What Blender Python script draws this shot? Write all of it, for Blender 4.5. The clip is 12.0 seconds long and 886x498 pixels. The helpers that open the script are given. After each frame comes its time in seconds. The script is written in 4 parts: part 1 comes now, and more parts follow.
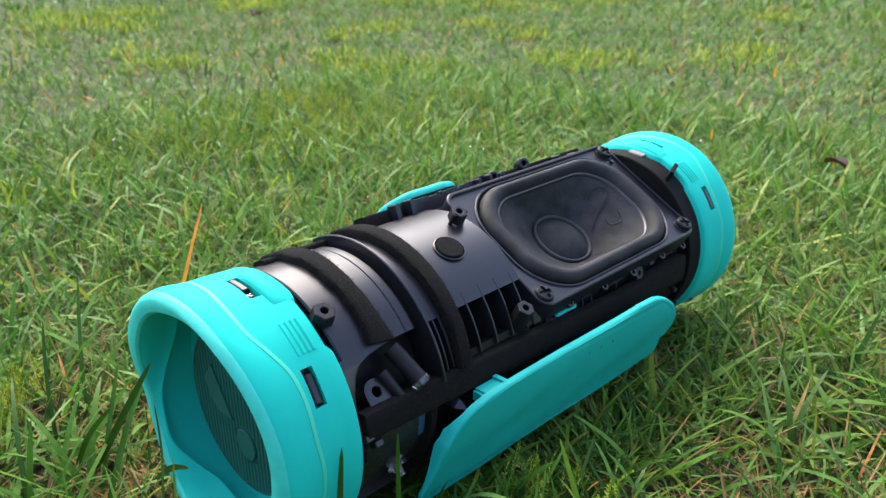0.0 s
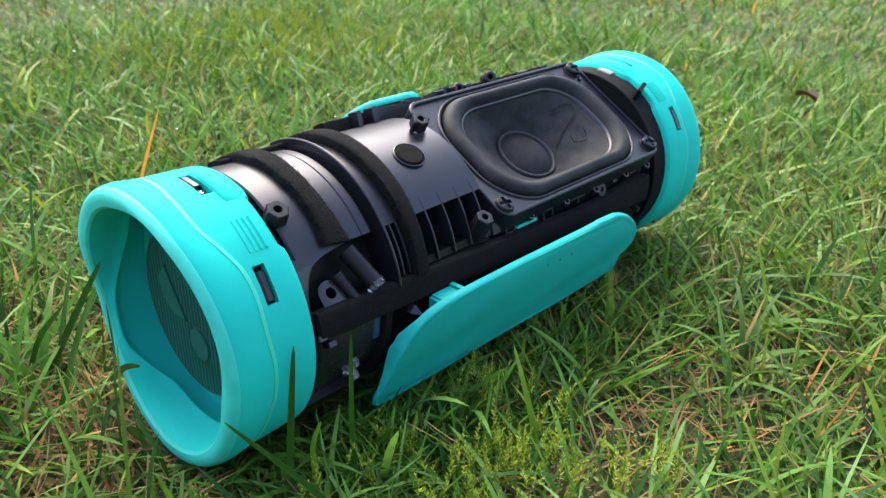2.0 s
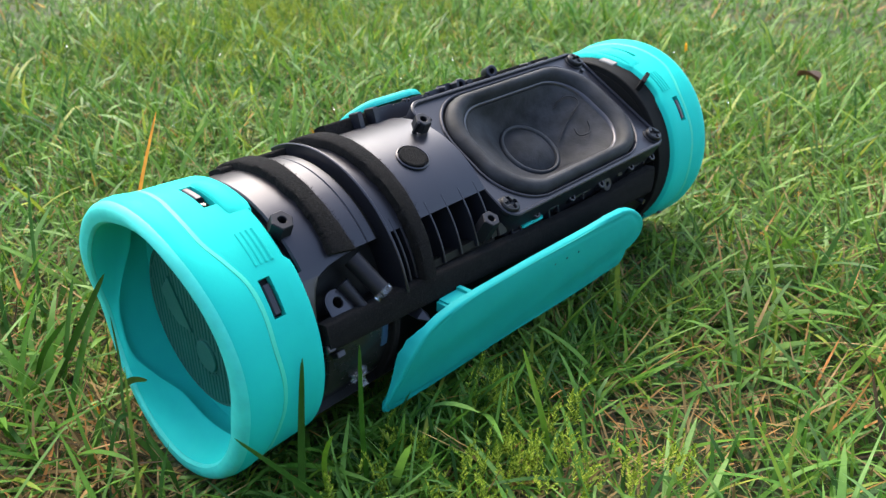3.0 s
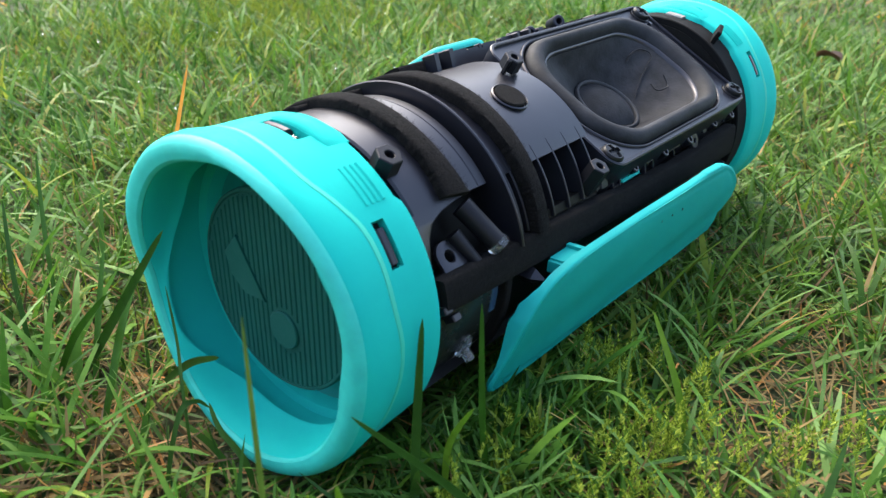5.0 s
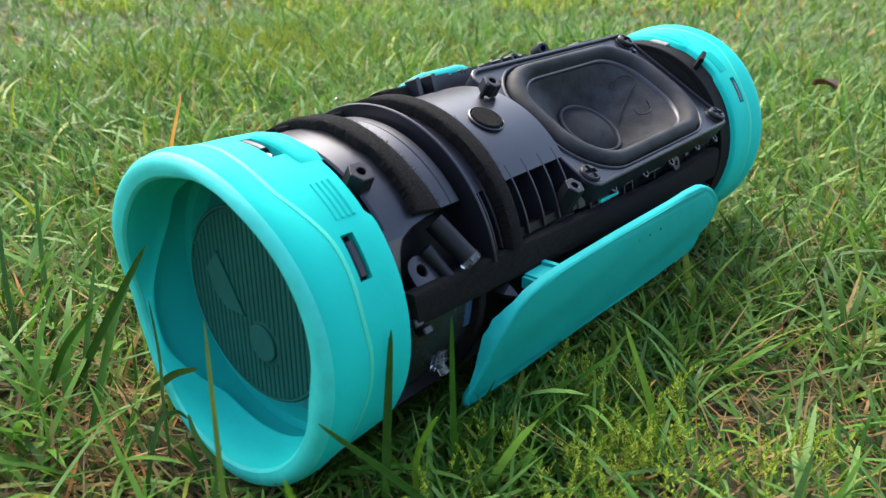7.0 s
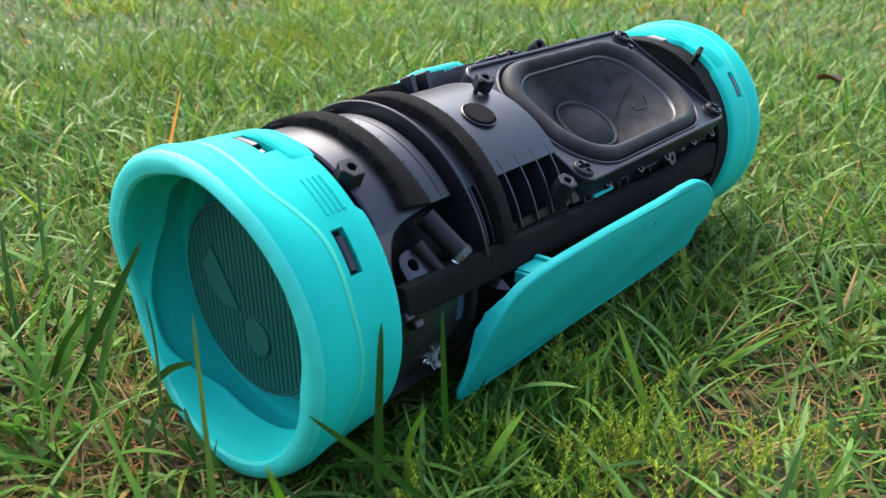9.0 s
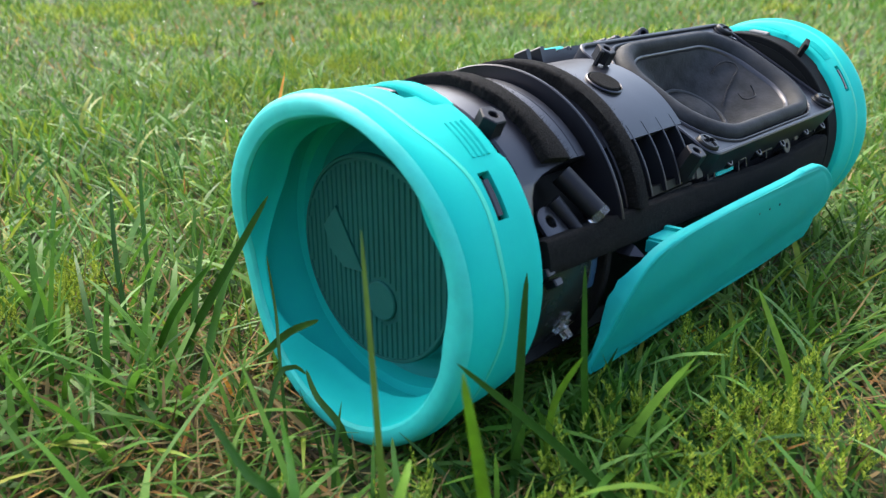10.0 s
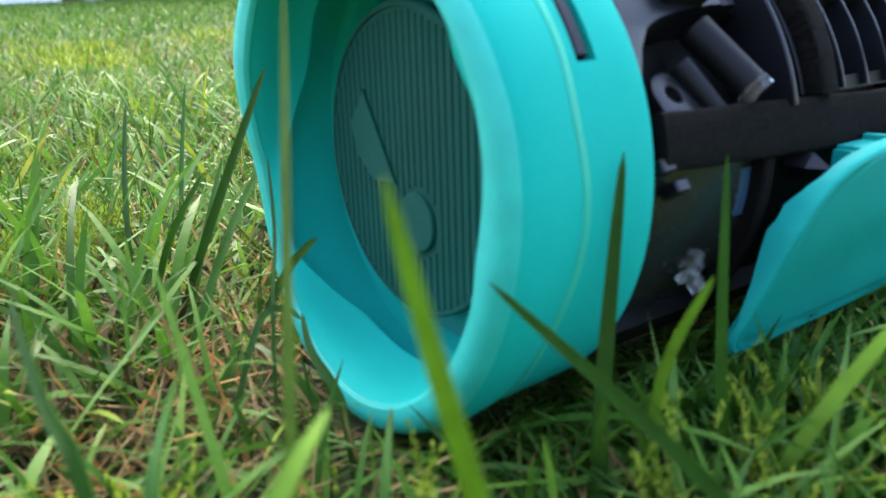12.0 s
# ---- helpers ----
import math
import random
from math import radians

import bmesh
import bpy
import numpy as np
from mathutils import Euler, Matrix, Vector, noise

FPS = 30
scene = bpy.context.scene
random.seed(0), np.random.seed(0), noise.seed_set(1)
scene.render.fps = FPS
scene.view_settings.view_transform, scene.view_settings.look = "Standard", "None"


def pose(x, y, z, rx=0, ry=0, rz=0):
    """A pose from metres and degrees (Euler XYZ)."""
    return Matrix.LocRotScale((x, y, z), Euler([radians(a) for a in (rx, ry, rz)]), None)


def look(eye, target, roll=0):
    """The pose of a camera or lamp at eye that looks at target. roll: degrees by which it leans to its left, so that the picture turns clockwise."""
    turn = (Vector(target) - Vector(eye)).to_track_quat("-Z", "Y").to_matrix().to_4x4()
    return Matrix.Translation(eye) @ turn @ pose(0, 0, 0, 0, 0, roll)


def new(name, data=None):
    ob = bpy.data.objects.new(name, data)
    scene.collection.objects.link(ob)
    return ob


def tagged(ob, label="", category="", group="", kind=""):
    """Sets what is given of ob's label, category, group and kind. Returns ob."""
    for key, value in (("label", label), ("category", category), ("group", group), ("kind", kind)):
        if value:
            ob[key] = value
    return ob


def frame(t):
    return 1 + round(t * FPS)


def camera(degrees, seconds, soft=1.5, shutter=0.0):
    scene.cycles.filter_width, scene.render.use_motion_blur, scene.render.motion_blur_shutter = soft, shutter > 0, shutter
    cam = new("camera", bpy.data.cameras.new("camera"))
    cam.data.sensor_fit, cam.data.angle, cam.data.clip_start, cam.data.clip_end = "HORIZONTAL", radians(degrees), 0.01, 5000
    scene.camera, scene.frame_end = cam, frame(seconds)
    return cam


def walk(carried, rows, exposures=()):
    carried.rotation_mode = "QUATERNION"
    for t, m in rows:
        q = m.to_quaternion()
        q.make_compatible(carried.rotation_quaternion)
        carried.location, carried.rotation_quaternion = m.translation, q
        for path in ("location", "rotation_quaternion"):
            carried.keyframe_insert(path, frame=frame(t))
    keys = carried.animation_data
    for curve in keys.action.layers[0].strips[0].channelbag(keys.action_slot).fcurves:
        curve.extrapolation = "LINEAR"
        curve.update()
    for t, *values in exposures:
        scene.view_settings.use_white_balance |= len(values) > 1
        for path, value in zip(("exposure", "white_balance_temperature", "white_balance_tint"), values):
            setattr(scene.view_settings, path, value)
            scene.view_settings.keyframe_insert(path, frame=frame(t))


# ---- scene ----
# ---- camera and its way ----
cam = camera(59.5, 12.0, soft=1.3)
cam.data.dof.use_dof = True
cam.data.dof.focus_distance, cam.data.dof.aperture_fstop = 0.26, 25.0
ROWS = [
    (0.0, -0.2565, -0.1959, 0.1979, 66.75, 0.09, -44.65),
    (0.5, -0.2507, -0.1963, 0.1968, 63.70, -1.46, -44.95),
    (1.0, -0.2560, -0.1997, 0.1909, 62.30, -1.55, -45.26),
    (1.5, -0.2556, -0.2009, 0.1891, 62.29, -1.87, -45.61),
    (2.0, -0.2541, -0.2017, 0.1869, 62.26, -1.87, -45.75),
    (2.5, -0.2544, -0.2004, 0.1858, 61.59, -1.93, -45.82),
    (3.0, -0.2511, -0.1952, 0.1925, 60.76, -0.74, -46.45),
    (3.2, -0.2489, -0.1856, 0.2008, 59.31, -0.51, -46.68),
    (4.8, -0.2627, -0.1434, 0.1631, 60.46, -1.19, -49.93),
    (5.0, -0.2650, -0.1461, 0.1556, 62.55, -1.08, -50.23),
    (5.5, -0.2656, -0.1564, 0.1502, 64.92, -0.74, -50.36),
    (6.0, -0.2649, -0.1558, 0.1491, 64.67, -0.57, -50.16),
    (6.5, -0.2640, -0.1578, 0.1510, 64.60, -0.69, -49.81),
    (7.0, -0.2633, -0.1594, 0.1541, 64.98, -0.58, -49.22),
    (9.0, -0.2618, -0.1648, 0.1539, 64.91, 0.01, -48.66),
    (9.5, -0.2617, -0.1649, 0.1520, 65.05, 0.04, -48.73),
    (9.7, -0.2630, -0.1644, 0.1539, 64.58, -0.26, -48.56),
    (9.8, -0.2681, -0.1638, 0.1504, 64.93, -0.19, -48.52),
    (9.9, -0.2764, -0.1579, 0.1386, 67.10, -0.75, -47.47),
    (10.0, -0.2809, -0.1459, 0.1281, 68.63, 0.16, -46.15),
    (10.1, -0.2802, -0.1304, 0.1247, 69.96, 1.10, -45.59),
    (10.2, -0.2770, -0.1271, 0.1224, 71.97, 2.64, -43.63),
    (10.3, -0.2746, -0.1214, 0.1173, 72.98, 2.52, -41.55),
    (10.4, -0.2711, -0.1179, 0.1060, 72.22, 1.18, -39.90),
    (10.5, -0.2588, -0.1213, 0.1015, 72.68, 1.91, -39.35),
    (11.0, -0.2415, -0.1196, 0.0906, 70.85, 3.28, -36.92),
    (11.5, -0.2330, -0.1262, 0.0798, 72.02, 1.87, -34.46),
    (12.0, -0.2303, -0.1193, 0.0798, 71.67, 1.76, -34.89),
]
walk(cam, [(t, pose(x, y, z, rx, ry, rz)) for t, x, y, z, rx, ry, rz in ROWS],
     exposures=[(0.0, 2.34, 7050, 7), (1.0, 2.44, 7080, 7), (3.0, 2.48, 7080, 7), (5.0, 2.43, 7000, 7), (9.0, 2.42, 6980, 7), (10.0, 2.44, 6950, 7), (10.7, 2.57, 6900, 7), (12.0, 2.77, 6950, 7)])

# ---- daylight: bright overcast sky with a wide, veiled sun ----
SUN_ELEVATION, SUN_AZIMUTH = radians(49), radians(22)
world = bpy.data.worlds.new("overcast_sky")
scene.world = world
world.use_nodes = True
wn = world.node_tree.nodes
wl = world.node_tree.links
wn.clear()
sky = wn.new("ShaderNodeTexSky")
sky.sky_type = "NISHITA"
sky.sun_disc = False
sky.sun_elevation = SUN_ELEVATION
sky.sun_rotation = SUN_AZIMUTH
sky.air_density, sky.dust_density, sky.ozone_density = 1.0, 2.6, 1.2
back = wn.new("ShaderNodeBackground")
back.inputs["Strength"].default_value = 0.15
wout = wn.new("ShaderNodeOutputWorld")
wl.new(sky.outputs["Color"], back.inputs["Color"])
wl.new(back.outputs["Background"], wout.inputs["Surface"])

sun_data = bpy.data.lights.new("sun", "SUN")
sun_data.energy, sun_data.angle, sun_data.color = 0.85, radians(55), (1.0, 0.985, 0.965)
sun = new("sun", sun_data)
sun.matrix_world = look((0, 0, 5), Vector((0, 0, 5)) - Vector((math.sin(SUN_AZIMUTH) * math.cos(SUN_ELEVATION),
                                                       math.cos(SUN_AZIMUTH) * math.cos(SUN_ELEVATION), math.sin(SUN_ELEVATION))))


# ---- materials ----
def mat_base(name):
    m = bpy.data.materials.new(name)
    m.use_nodes = True
    nodes, links = m.node_tree.nodes, m.node_tree.links
    bsdf = nodes["Principled BSDF"]
    return m, nodes, links, bsdf


def noise_node(nodes, links, scale, detail=4.0, rough=0.6, coord="Object"):
    tc = nodes.new("ShaderNodeTexCoord")
    n = nodes.new("ShaderNodeTexNoise")
    n.inputs["Scale"].default_value, n.inputs["Detail"].default_value = scale, detail
    n.inputs["Roughness"].default_value = rough
    links.new(tc.outputs[coord], n.inputs["Vector"])
    return n


def ramp_node(nodes, stops):
    r = nodes.new("ShaderNodeValToRGB")
    e = r.color_ramp.elements
    while len(e) < len(stops):
        e.new(0.5)
    for el, (p, c) in zip(e, stops):
        el.position, el.color = p, (*c, 1) if len(c) == 3 else c
    return r


def plastic(name, colour, rough, bump=0.05, fine=900.0, coarse=35.0, spread=0.25, spec=0.5, sss=0.0):
    """Moulded plastic or rubber: colour wanders slightly, gloss is broken by smears and grain."""
    m, nodes, links, bsdf = mat_base(name)
    a = noise_node(nodes, links, coarse)
    lo = tuple(c * (1 - spread) for c in colour)
    hi = tuple(min(1, c * (1 + spread)) for c in colour)
    cr = ramp_node(nodes, [(0.3, lo), (0.7, hi)])
    links.new(a.outputs["Fac"], cr.inputs["Fac"])
    links.new(cr.outputs["Color"], bsdf.inputs["Base Color"])
    b = noise_node(nodes, links, fine, 3.0)
    rr = nodes.new("ShaderNodeMapRange")
    rr.inputs["To Min"].default_value, rr.inputs["To Max"].default_value = rough * 0.8, min(1, rough * 1.25)
    c = noise_node(nodes, links, coarse * 2.3, 6.0, 0.7)
    links.new(c.outputs["Fac"], rr.inputs["Value"])
    links.new(rr.outputs["Result"], bsdf.inputs["Roughness"])
    bp = nodes.new("ShaderNodeBump")
    bp.inputs["Strength"].default_value, bp.inputs["Distance"].default_value = bump, 0.0006
    links.new(b.outputs["Fac"], bp.inputs["Height"])
    links.new(bp.outputs["Normal"], bsdf.inputs["Normal"])
    bsdf.inputs["Specular IOR Level"].default_value = spec
    if sss:
        bsdf.inputs["Subsurface Weight"].default_value = sss
        bsdf.inputs["Subsurface Radius"].default_value = (0.3, 1.0, 0.9)
        bsdf.inputs["Subsurface Scale"].default_value = 0.002
    return m


def felt_material():
    m, nodes, links, bsdf = mat_base("black_felt")
    n = noise_node(nodes, links, 1400.0, 6.0, 0.75)
    p = noise_node(nodes, links, 160.0, 5.0, 0.7)
    cr = ramp_node(nodes, [(0.35, (0.0034, 0.0032, 0.0033)), (0.60, (0.0100, 0.0092, 0.0092)), (0.76, (0.050, 0.047, 0.045))])
    links.new(n.outputs["Fac"], cr.inputs["Fac"])
    links.new(cr.outputs["Color"], bsdf.inputs["Base Color"])
    mixh = nodes.new("ShaderNodeMath")
    mixh.operation = "ADD"
    links.new(n.outputs["Fac"], mixh.inputs[0])
    links.new(p.outputs["Fac"], mixh.inputs[1])
    bp = nodes.new("ShaderNodeBump")
    bp.inputs["Strength"].default_value, bp.inputs["Distance"].default_value = 0.6, 0.0008
    links.new(mixh.outputs["Value"], bp.inputs["Height"])
    links.new(bp.outputs["Normal"], bsdf.inputs["Normal"])
    bsdf.inputs["Roughness"].default_value = 0.95
    bsdf.inputs["Specular IOR Level"].default_value = 0.08
    bsdf.inputs["Sheen Weight"].default_value = 0.01
    return m


def grass_material(name, stops, trans=0.45, gloss=0.45):
    """Blades: one hue per blade, fine lengthwise mottling, light shining through the leaf."""
    m, nodes, links, bsdf = mat_base(name)
    geo = nodes.new("ShaderNodeNewGeometry")
    cr = ramp_node(nodes, stops)
    links.new(geo.outputs["Random Per Island"], cr.inputs["Fac"])
    n = noise_node(nodes, links, 220.0, 4.0, 0.7)
    hsv = nodes.new("ShaderNodeHueSaturation")
    mr = nodes.new("ShaderNodeMapRange")
    mr.inputs["To Min"].default_value, mr.inputs["To Max"].default_value = 0.6, 1.4
    links.new(n.outputs["Fac"], mr.inputs["Value"])
    links.new(mr.outputs["Result"], hsv.inputs["Value"])
    links.new(cr.outputs["Color"], hsv.inputs["Color"])
    patch = noise_node(nodes, links, 6.5, 5.0, 0.62)
    hue = nodes.new("ShaderNodeMapRange")
    hue.inputs["From Min"].default_value, hue.inputs["From Max"].default_value = 0.35, 0.66
    hue.inputs["To Min"].default_value, hue.inputs["To Max"].default_value = 0.508, 0.488
    links.new(patch.outputs["Fac"], hue.inputs["Value"])
    links.new(hue.outputs["Result"], hsv.inputs["Hue"])
    links.new(hsv.outputs["Color"], bsdf.inputs["Base Color"])
    bsdf.inputs["Roughness"].default_value = gloss
    bsdf.inputs["Specular IOR Level"].default_value = 0.16
    tr = nodes.new("ShaderNodeBsdfTranslucent")
    links.new(hsv.outputs["Color"], tr.inputs["Color"])
    mix = nodes.new("ShaderNodeMixShader")
    mix.inputs["Fac"].default_value = trans
    links.new(bsdf.outputs["BSDF"], mix.inputs[1])
    links.new(tr.outputs["BSDF"], mix.inputs[2])
    links.new(mix.outputs["Shader"], nodes["Material Output"].inputs["Surface"])
    return m


def ground_material():
    m, nodes, links, bsdf = mat_base("lawn_soil")
    a = noise_node(nodes, links, 3.0, 8.0, 0.65)
    b = noise_node(nodes, links, 120.0, 8.0, 0.75)
    c = noise_node(nodes, links, 700.0, 4.0, 0.7)
    r1 = ramp_node(nodes, [(0.25, (0.022, 0.022, 0.011)), (0.45, (0.055, 0.060, 0.020)), (0.6, (0.11, 0.095, 0.040)), (0.78, (0.19, 0.135, 0.065))])
    r2 = ramp_node(nodes, [(0.3, (0.032, 0.058, 0.012)), (0.7, (0.055, 0.092, 0.018))])
    links.new(b.outputs["Fac"], r1.inputs["Fac"])
    links.new(a.outputs["Fac"], r2.inputs["Fac"])
    mx = nodes.new("ShaderNodeMix")
    mx.data_type = "RGBA"
    mx.inputs[0].default_value = 0.60
    links.new(r1.outputs["Color"], mx.inputs[6])
    links.new(r2.outputs["Color"], mx.inputs[7])
    links.new(mx.outputs[2], bsdf.inputs["Base Color"])
    ad = nodes.new("ShaderNodeMath")
    ad.operation = "ADD"
    links.new(b.outputs["Fac"], ad.inputs[0])
    links.new(c.outputs["Fac"], ad.inputs[1])
    bp = nodes.new("ShaderNodeBump")
    bp.inputs["Strength"].default_value, bp.inputs["Distance"].default_value = 0.9, 0.006
    links.new(ad.outputs["Value"], bp.inputs["Height"])
    links.new(bp.outputs["Normal"], bsdf.inputs["Normal"])
    bsdf.inputs["Roughness"].default_value = 0.9
    return m


def wood_material(name, dark, light):
    m, nodes, links, bsdf = mat_base(name)
    tc = nodes.new("ShaderNodeTexCoord")
    mp = nodes.new("ShaderNodeMapping")
    mp.inputs["Scale"].default_value = (1.5, 1.5, 40.0)
    links.new(tc.outputs["Object"], mp.inputs["Vector"])
    n = nodes.new("ShaderNodeTexNoise")
    n.inputs["Scale"].default_value, n.inputs["Detail"].default_value = 3.0, 8.0
    links.new(mp.outputs["Vector"], n.inputs["Vector"])
    cr = ramp_node(nodes, [(0.3, dark), (0.7, light)])
    links.new(n.outputs["Fac"], cr.inputs["Fac"])
    links.new(cr.outputs["Color"], bsdf.inputs["Base Color"])
    bp = nodes.new("ShaderNodeBump")
    bp.inputs["Strength"].default_value, bp.inputs["Distance"].default_value = 0.5, 0.004
    links.new(n.outputs["Fac"], bp.inputs["Height"])
    links.new(bp.outputs["Normal"], bsdf.inputs["Normal"])
    bsdf.inputs["Roughness"].default_value = 0.85
    return m


def clear_material():
    m, nodes, links, bsdf = mat_base("clear_plastic")
    bsdf.inputs["Base Color"].default_value = (0.8, 0.82, 0.86, 1)
    bsdf.inputs["Roughness"].default_value = 0.04
    bsdf.inputs["Transmission Weight"].default_value = 0.97
    bsdf.inputs["IOR"].default_value = 1.49
    return m


TURQUOISE = plastic("turquoise_rubber", (0.0003, 0.405, 0.350), 0.66, bump=0.06, spread=0.07, coarse=22.0, spec=0.09)
SEAM = plastic("pale_green_seam", (0.014, 0.435, 0.312), 0.6, bump=0.03, spread=0.06)
PANEL = plastic("turquoise_plastic", (0.0005, 0.275, 0.235), 0.55, bump=0.04, spread=0.07, coarse=25.0, spec=0.12)
# Same plastic, paler: brighter light on border and tabs put into the colour.
PANEL_LIT_EDGE = plastic("turquoise_plastic_lit_edge", (0.0005, 0.33, 0.30), 0.55, bump=0.03, spread=0.05, spec=0.16)
RADIATOR = plastic("dark_green_rubber", (0.003, 0.070, 0.056), 0.7, bump=0.08, spread=0.15, spec=0.2)
# Roll round the disc: turquoise darkened, the recess's shade put into the colour.
SHADED_SURROUND = plastic("shaded_rubber_roll", (0.0006, 0.225, 0.205), 0.6, bump=0.05, spread=0.08, spec=0.2)
RADIATOR_MARK = plastic("green_rubber", (0.004, 0.080, 0.064), 0.65, bump=0.08, spread=0.12, spec=0.22)
GLOSS_BLACK = plastic("gloss_black_plastic", (0.0085, 0.0090, 0.0125), 0.32, bump=0.012, spread=0.25, spec=0.42)
SATIN_BLACK = plastic("satin_black_plastic", (0.0095, 0.0104, 0.0145), 0.38, bump=0.04, spread=0.3, spec=0.34)
DARK_INSIDE = plastic("dull_black_plastic", (0.003, 0.003, 0.0032), 0.55, bump=0.06, spread=0.25, spec=0.2)
MATT_BLACK = plastic("matt_black_plastic", (0.0045, 0.0045, 0.005), 0.8, bump=0.1, spread=0.3, spec=0.12)
RUBBER = plastic("black_rubber", (0.0150, 0.0156, 0.0186), 0.62, bump=0.18, spread=0.55, coarse=90.0, spec=0.16)
PAPER_CONE = plastic("grey_black_cone", (0.0185, 0.0188, 0.0215), 0.66, bump=0.25, spread=0.55, coarse=110.0, spec=0.15)
CONE_RING = plastic("grey_glue_ring", (0.022, 0.022, 0.025), 0.6, bump=0.1, spread=0.3, coarse=120.0, spec=0.3)
PALE_PAD = plastic("pale_foam", (0.22, 0.21, 0.20), 0.9, bump=0.4, spread=0.25, spec=0.1)
GREY_PLASTIC = plastic("dark_grey_plastic", (0.016, 0.016, 0.019), 0.33, bump=0.03, spread=0.15)
POCKET_BLACK = plastic("pocket_black_plastic", (0.0085, 0.0088, 0.0108), 0.46, bump=0.04, spread=0.3, spec=0.22)
SMOKED = plastic("smoked_plastic", (0.012, 0.013, 0.0125), 0.26, spread=0.5, spec=0.35)
WORN = plastic("scuffed_turquoise", (0.009, 0.435, 0.370), 0.6, bump=0.10, spread=0.10, coarse=160.0)
STEEL = plastic("black_zinc_screw", (0.008, 0.008, 0.010), 0.35, bump=0.05, spread=0.2, spec=0.2)
for black in (GLOSS_BLACK, SATIN_BLACK, POCKET_BLACK, GREY_PLASTIC):
    black.node_tree.nodes["Principled BSDF"].inputs["Specular Tint"].default_value = (0.94, 0.89, 1.0, 1.0)
STEEL.node_tree.nodes["Principled BSDF"].inputs["Metallic"].default_value = 0.0
FELT = felt_material()
CLEAR = clear_material()
WATER = clear_material()
WATER.name = "dew_water"
WATER.node_tree.nodes["Principled BSDF"].inputs["Base Color"].default_value = (1, 1, 1, 1)
WATER.node_tree.nodes["Principled BSDF"].inputs["Roughness"].default_value = 0.0
BLUE_FILM = plastic("blue_printed_film", (0.02, 0.05, 0.10), 0.3, spread=0.4)
GRASS = grass_material("grass_blade_leaf", [(0.0, (0.024, 0.070, 0.012)), (0.25, (0.056, 0.145, 0.018)), (0.5, (0.092, 0.205, 0.026)), (0.68, (0.115, 0.230, 0.036)),
                                            (0.80, (0.15, 0.265, 0.075)), (0.87, (0.10, 0.21, 0.020)), (0.94, (0.18, 0.26, 0.028)), (1.0, (0.24, 0.25, 0.045))], trans=0.34)
STRAW = grass_material("dry_straw", [(0.0, (0.05, 0.034, 0.018)), (0.35, (0.15, 0.102, 0.036)), (0.75, (0.32, 0.228, 0.092)), (1.0, (0.42, 0.19, 0.05))], trans=0.2, gloss=0.6)
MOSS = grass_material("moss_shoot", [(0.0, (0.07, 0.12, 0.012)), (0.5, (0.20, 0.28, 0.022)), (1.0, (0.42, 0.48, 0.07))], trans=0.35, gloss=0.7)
ORANGE_LEAF = grass_material("orange_dry_leaf", [(0.0, (0.55, 0.24, 0.02)), (1.0, (0.65, 0.32, 0.03))], trans=0.4, gloss=0.5)
DARK_LEAF = grass_material("deep_green_leaf", [(0.0, (0.038, 0.105, 0.016)), (1.0, (0.06, 0.145, 0.024))], trans=0.35, gloss=0.4)
MID_LEAF = grass_material("mid_green_leaf", [(0.0, (0.042, 0.125, 0.012)), (1.0, (0.088, 0.205, 0.026))], trans=0.35, gloss=0.4)
OLIVE_LEAF = grass_material("olive_green_leaf", [(0.0, (0.13, 0.20, 0.028)), (1.0, (0.16, 0.23, 0.035))], trans=0.4, gloss=0.45)
BRIGHT_LEAF = grass_material("light_green_leaf", [(0.0, (0.18, 0.31, 0.035)), (1.0, (0.24, 0.37, 0.05))], trans=0.45, gloss=0.4)
DEAD_LEAF = grass_material("dead_leaf_brown", [(0.0, (0.03, 0.018, 0.012)), (1.0, (0.10, 0.04, 0.02))], trans=0.1, gloss=0.7)
SOIL = ground_material()
FENCE_WOOD = wood_material("weathered_fence_wood", (0.085, 0.055, 0.034), (0.17, 0.11, 0.068))
CONCRETE = plastic("concrete_post", (0.38, 0.38, 0.37), 0.85, bump=0.3, fine=200.0, coarse=8.0, spread=0.2)


# ---- building helpers ----
def part(name, bm, material, parent=None, label="", smooth=35.0):
    bmesh.ops.remove_doubles(bm, verts=bm.verts, dist=2e-6)
    bmesh.ops.recalc_face_normals(bm, faces=bm.faces)
    me = bpy.data.meshes.new(name)
    bm.to_mesh(me)
    bm.free()
    me.materials.append(material)
    if smooth:
        me.shade_smooth()
        me.set_sharp_from_angle(angle=radians(smooth))
    ob = new(name, me)
    ob.parent = parent
    if label:
        tagged(ob, label)
    return ob


def pol(x, r, phi):
    """A point of the speaker: x along its axis, radius, degrees from the driver's side towards its flank."""
    a = radians(phi)
    return Vector((x, -r * math.sin(a), r * math.cos(a)))


def skin(bm, rows, closed=False):
    """Quads over a grid of points; closed: the last column meets the first."""
    vs = [[bm.verts.new(p) for p in row] for row in rows]
    n = len(vs[0])
    faces = []
    for i in range(len(vs) - 1):
        for j in range(n if closed else n - 1):
            k = (j + 1) % n
            faces.append(bm.faces.new((vs[i][j], vs[i][k], vs[i + 1][k], vs[i + 1][j])))
    return vs, faces


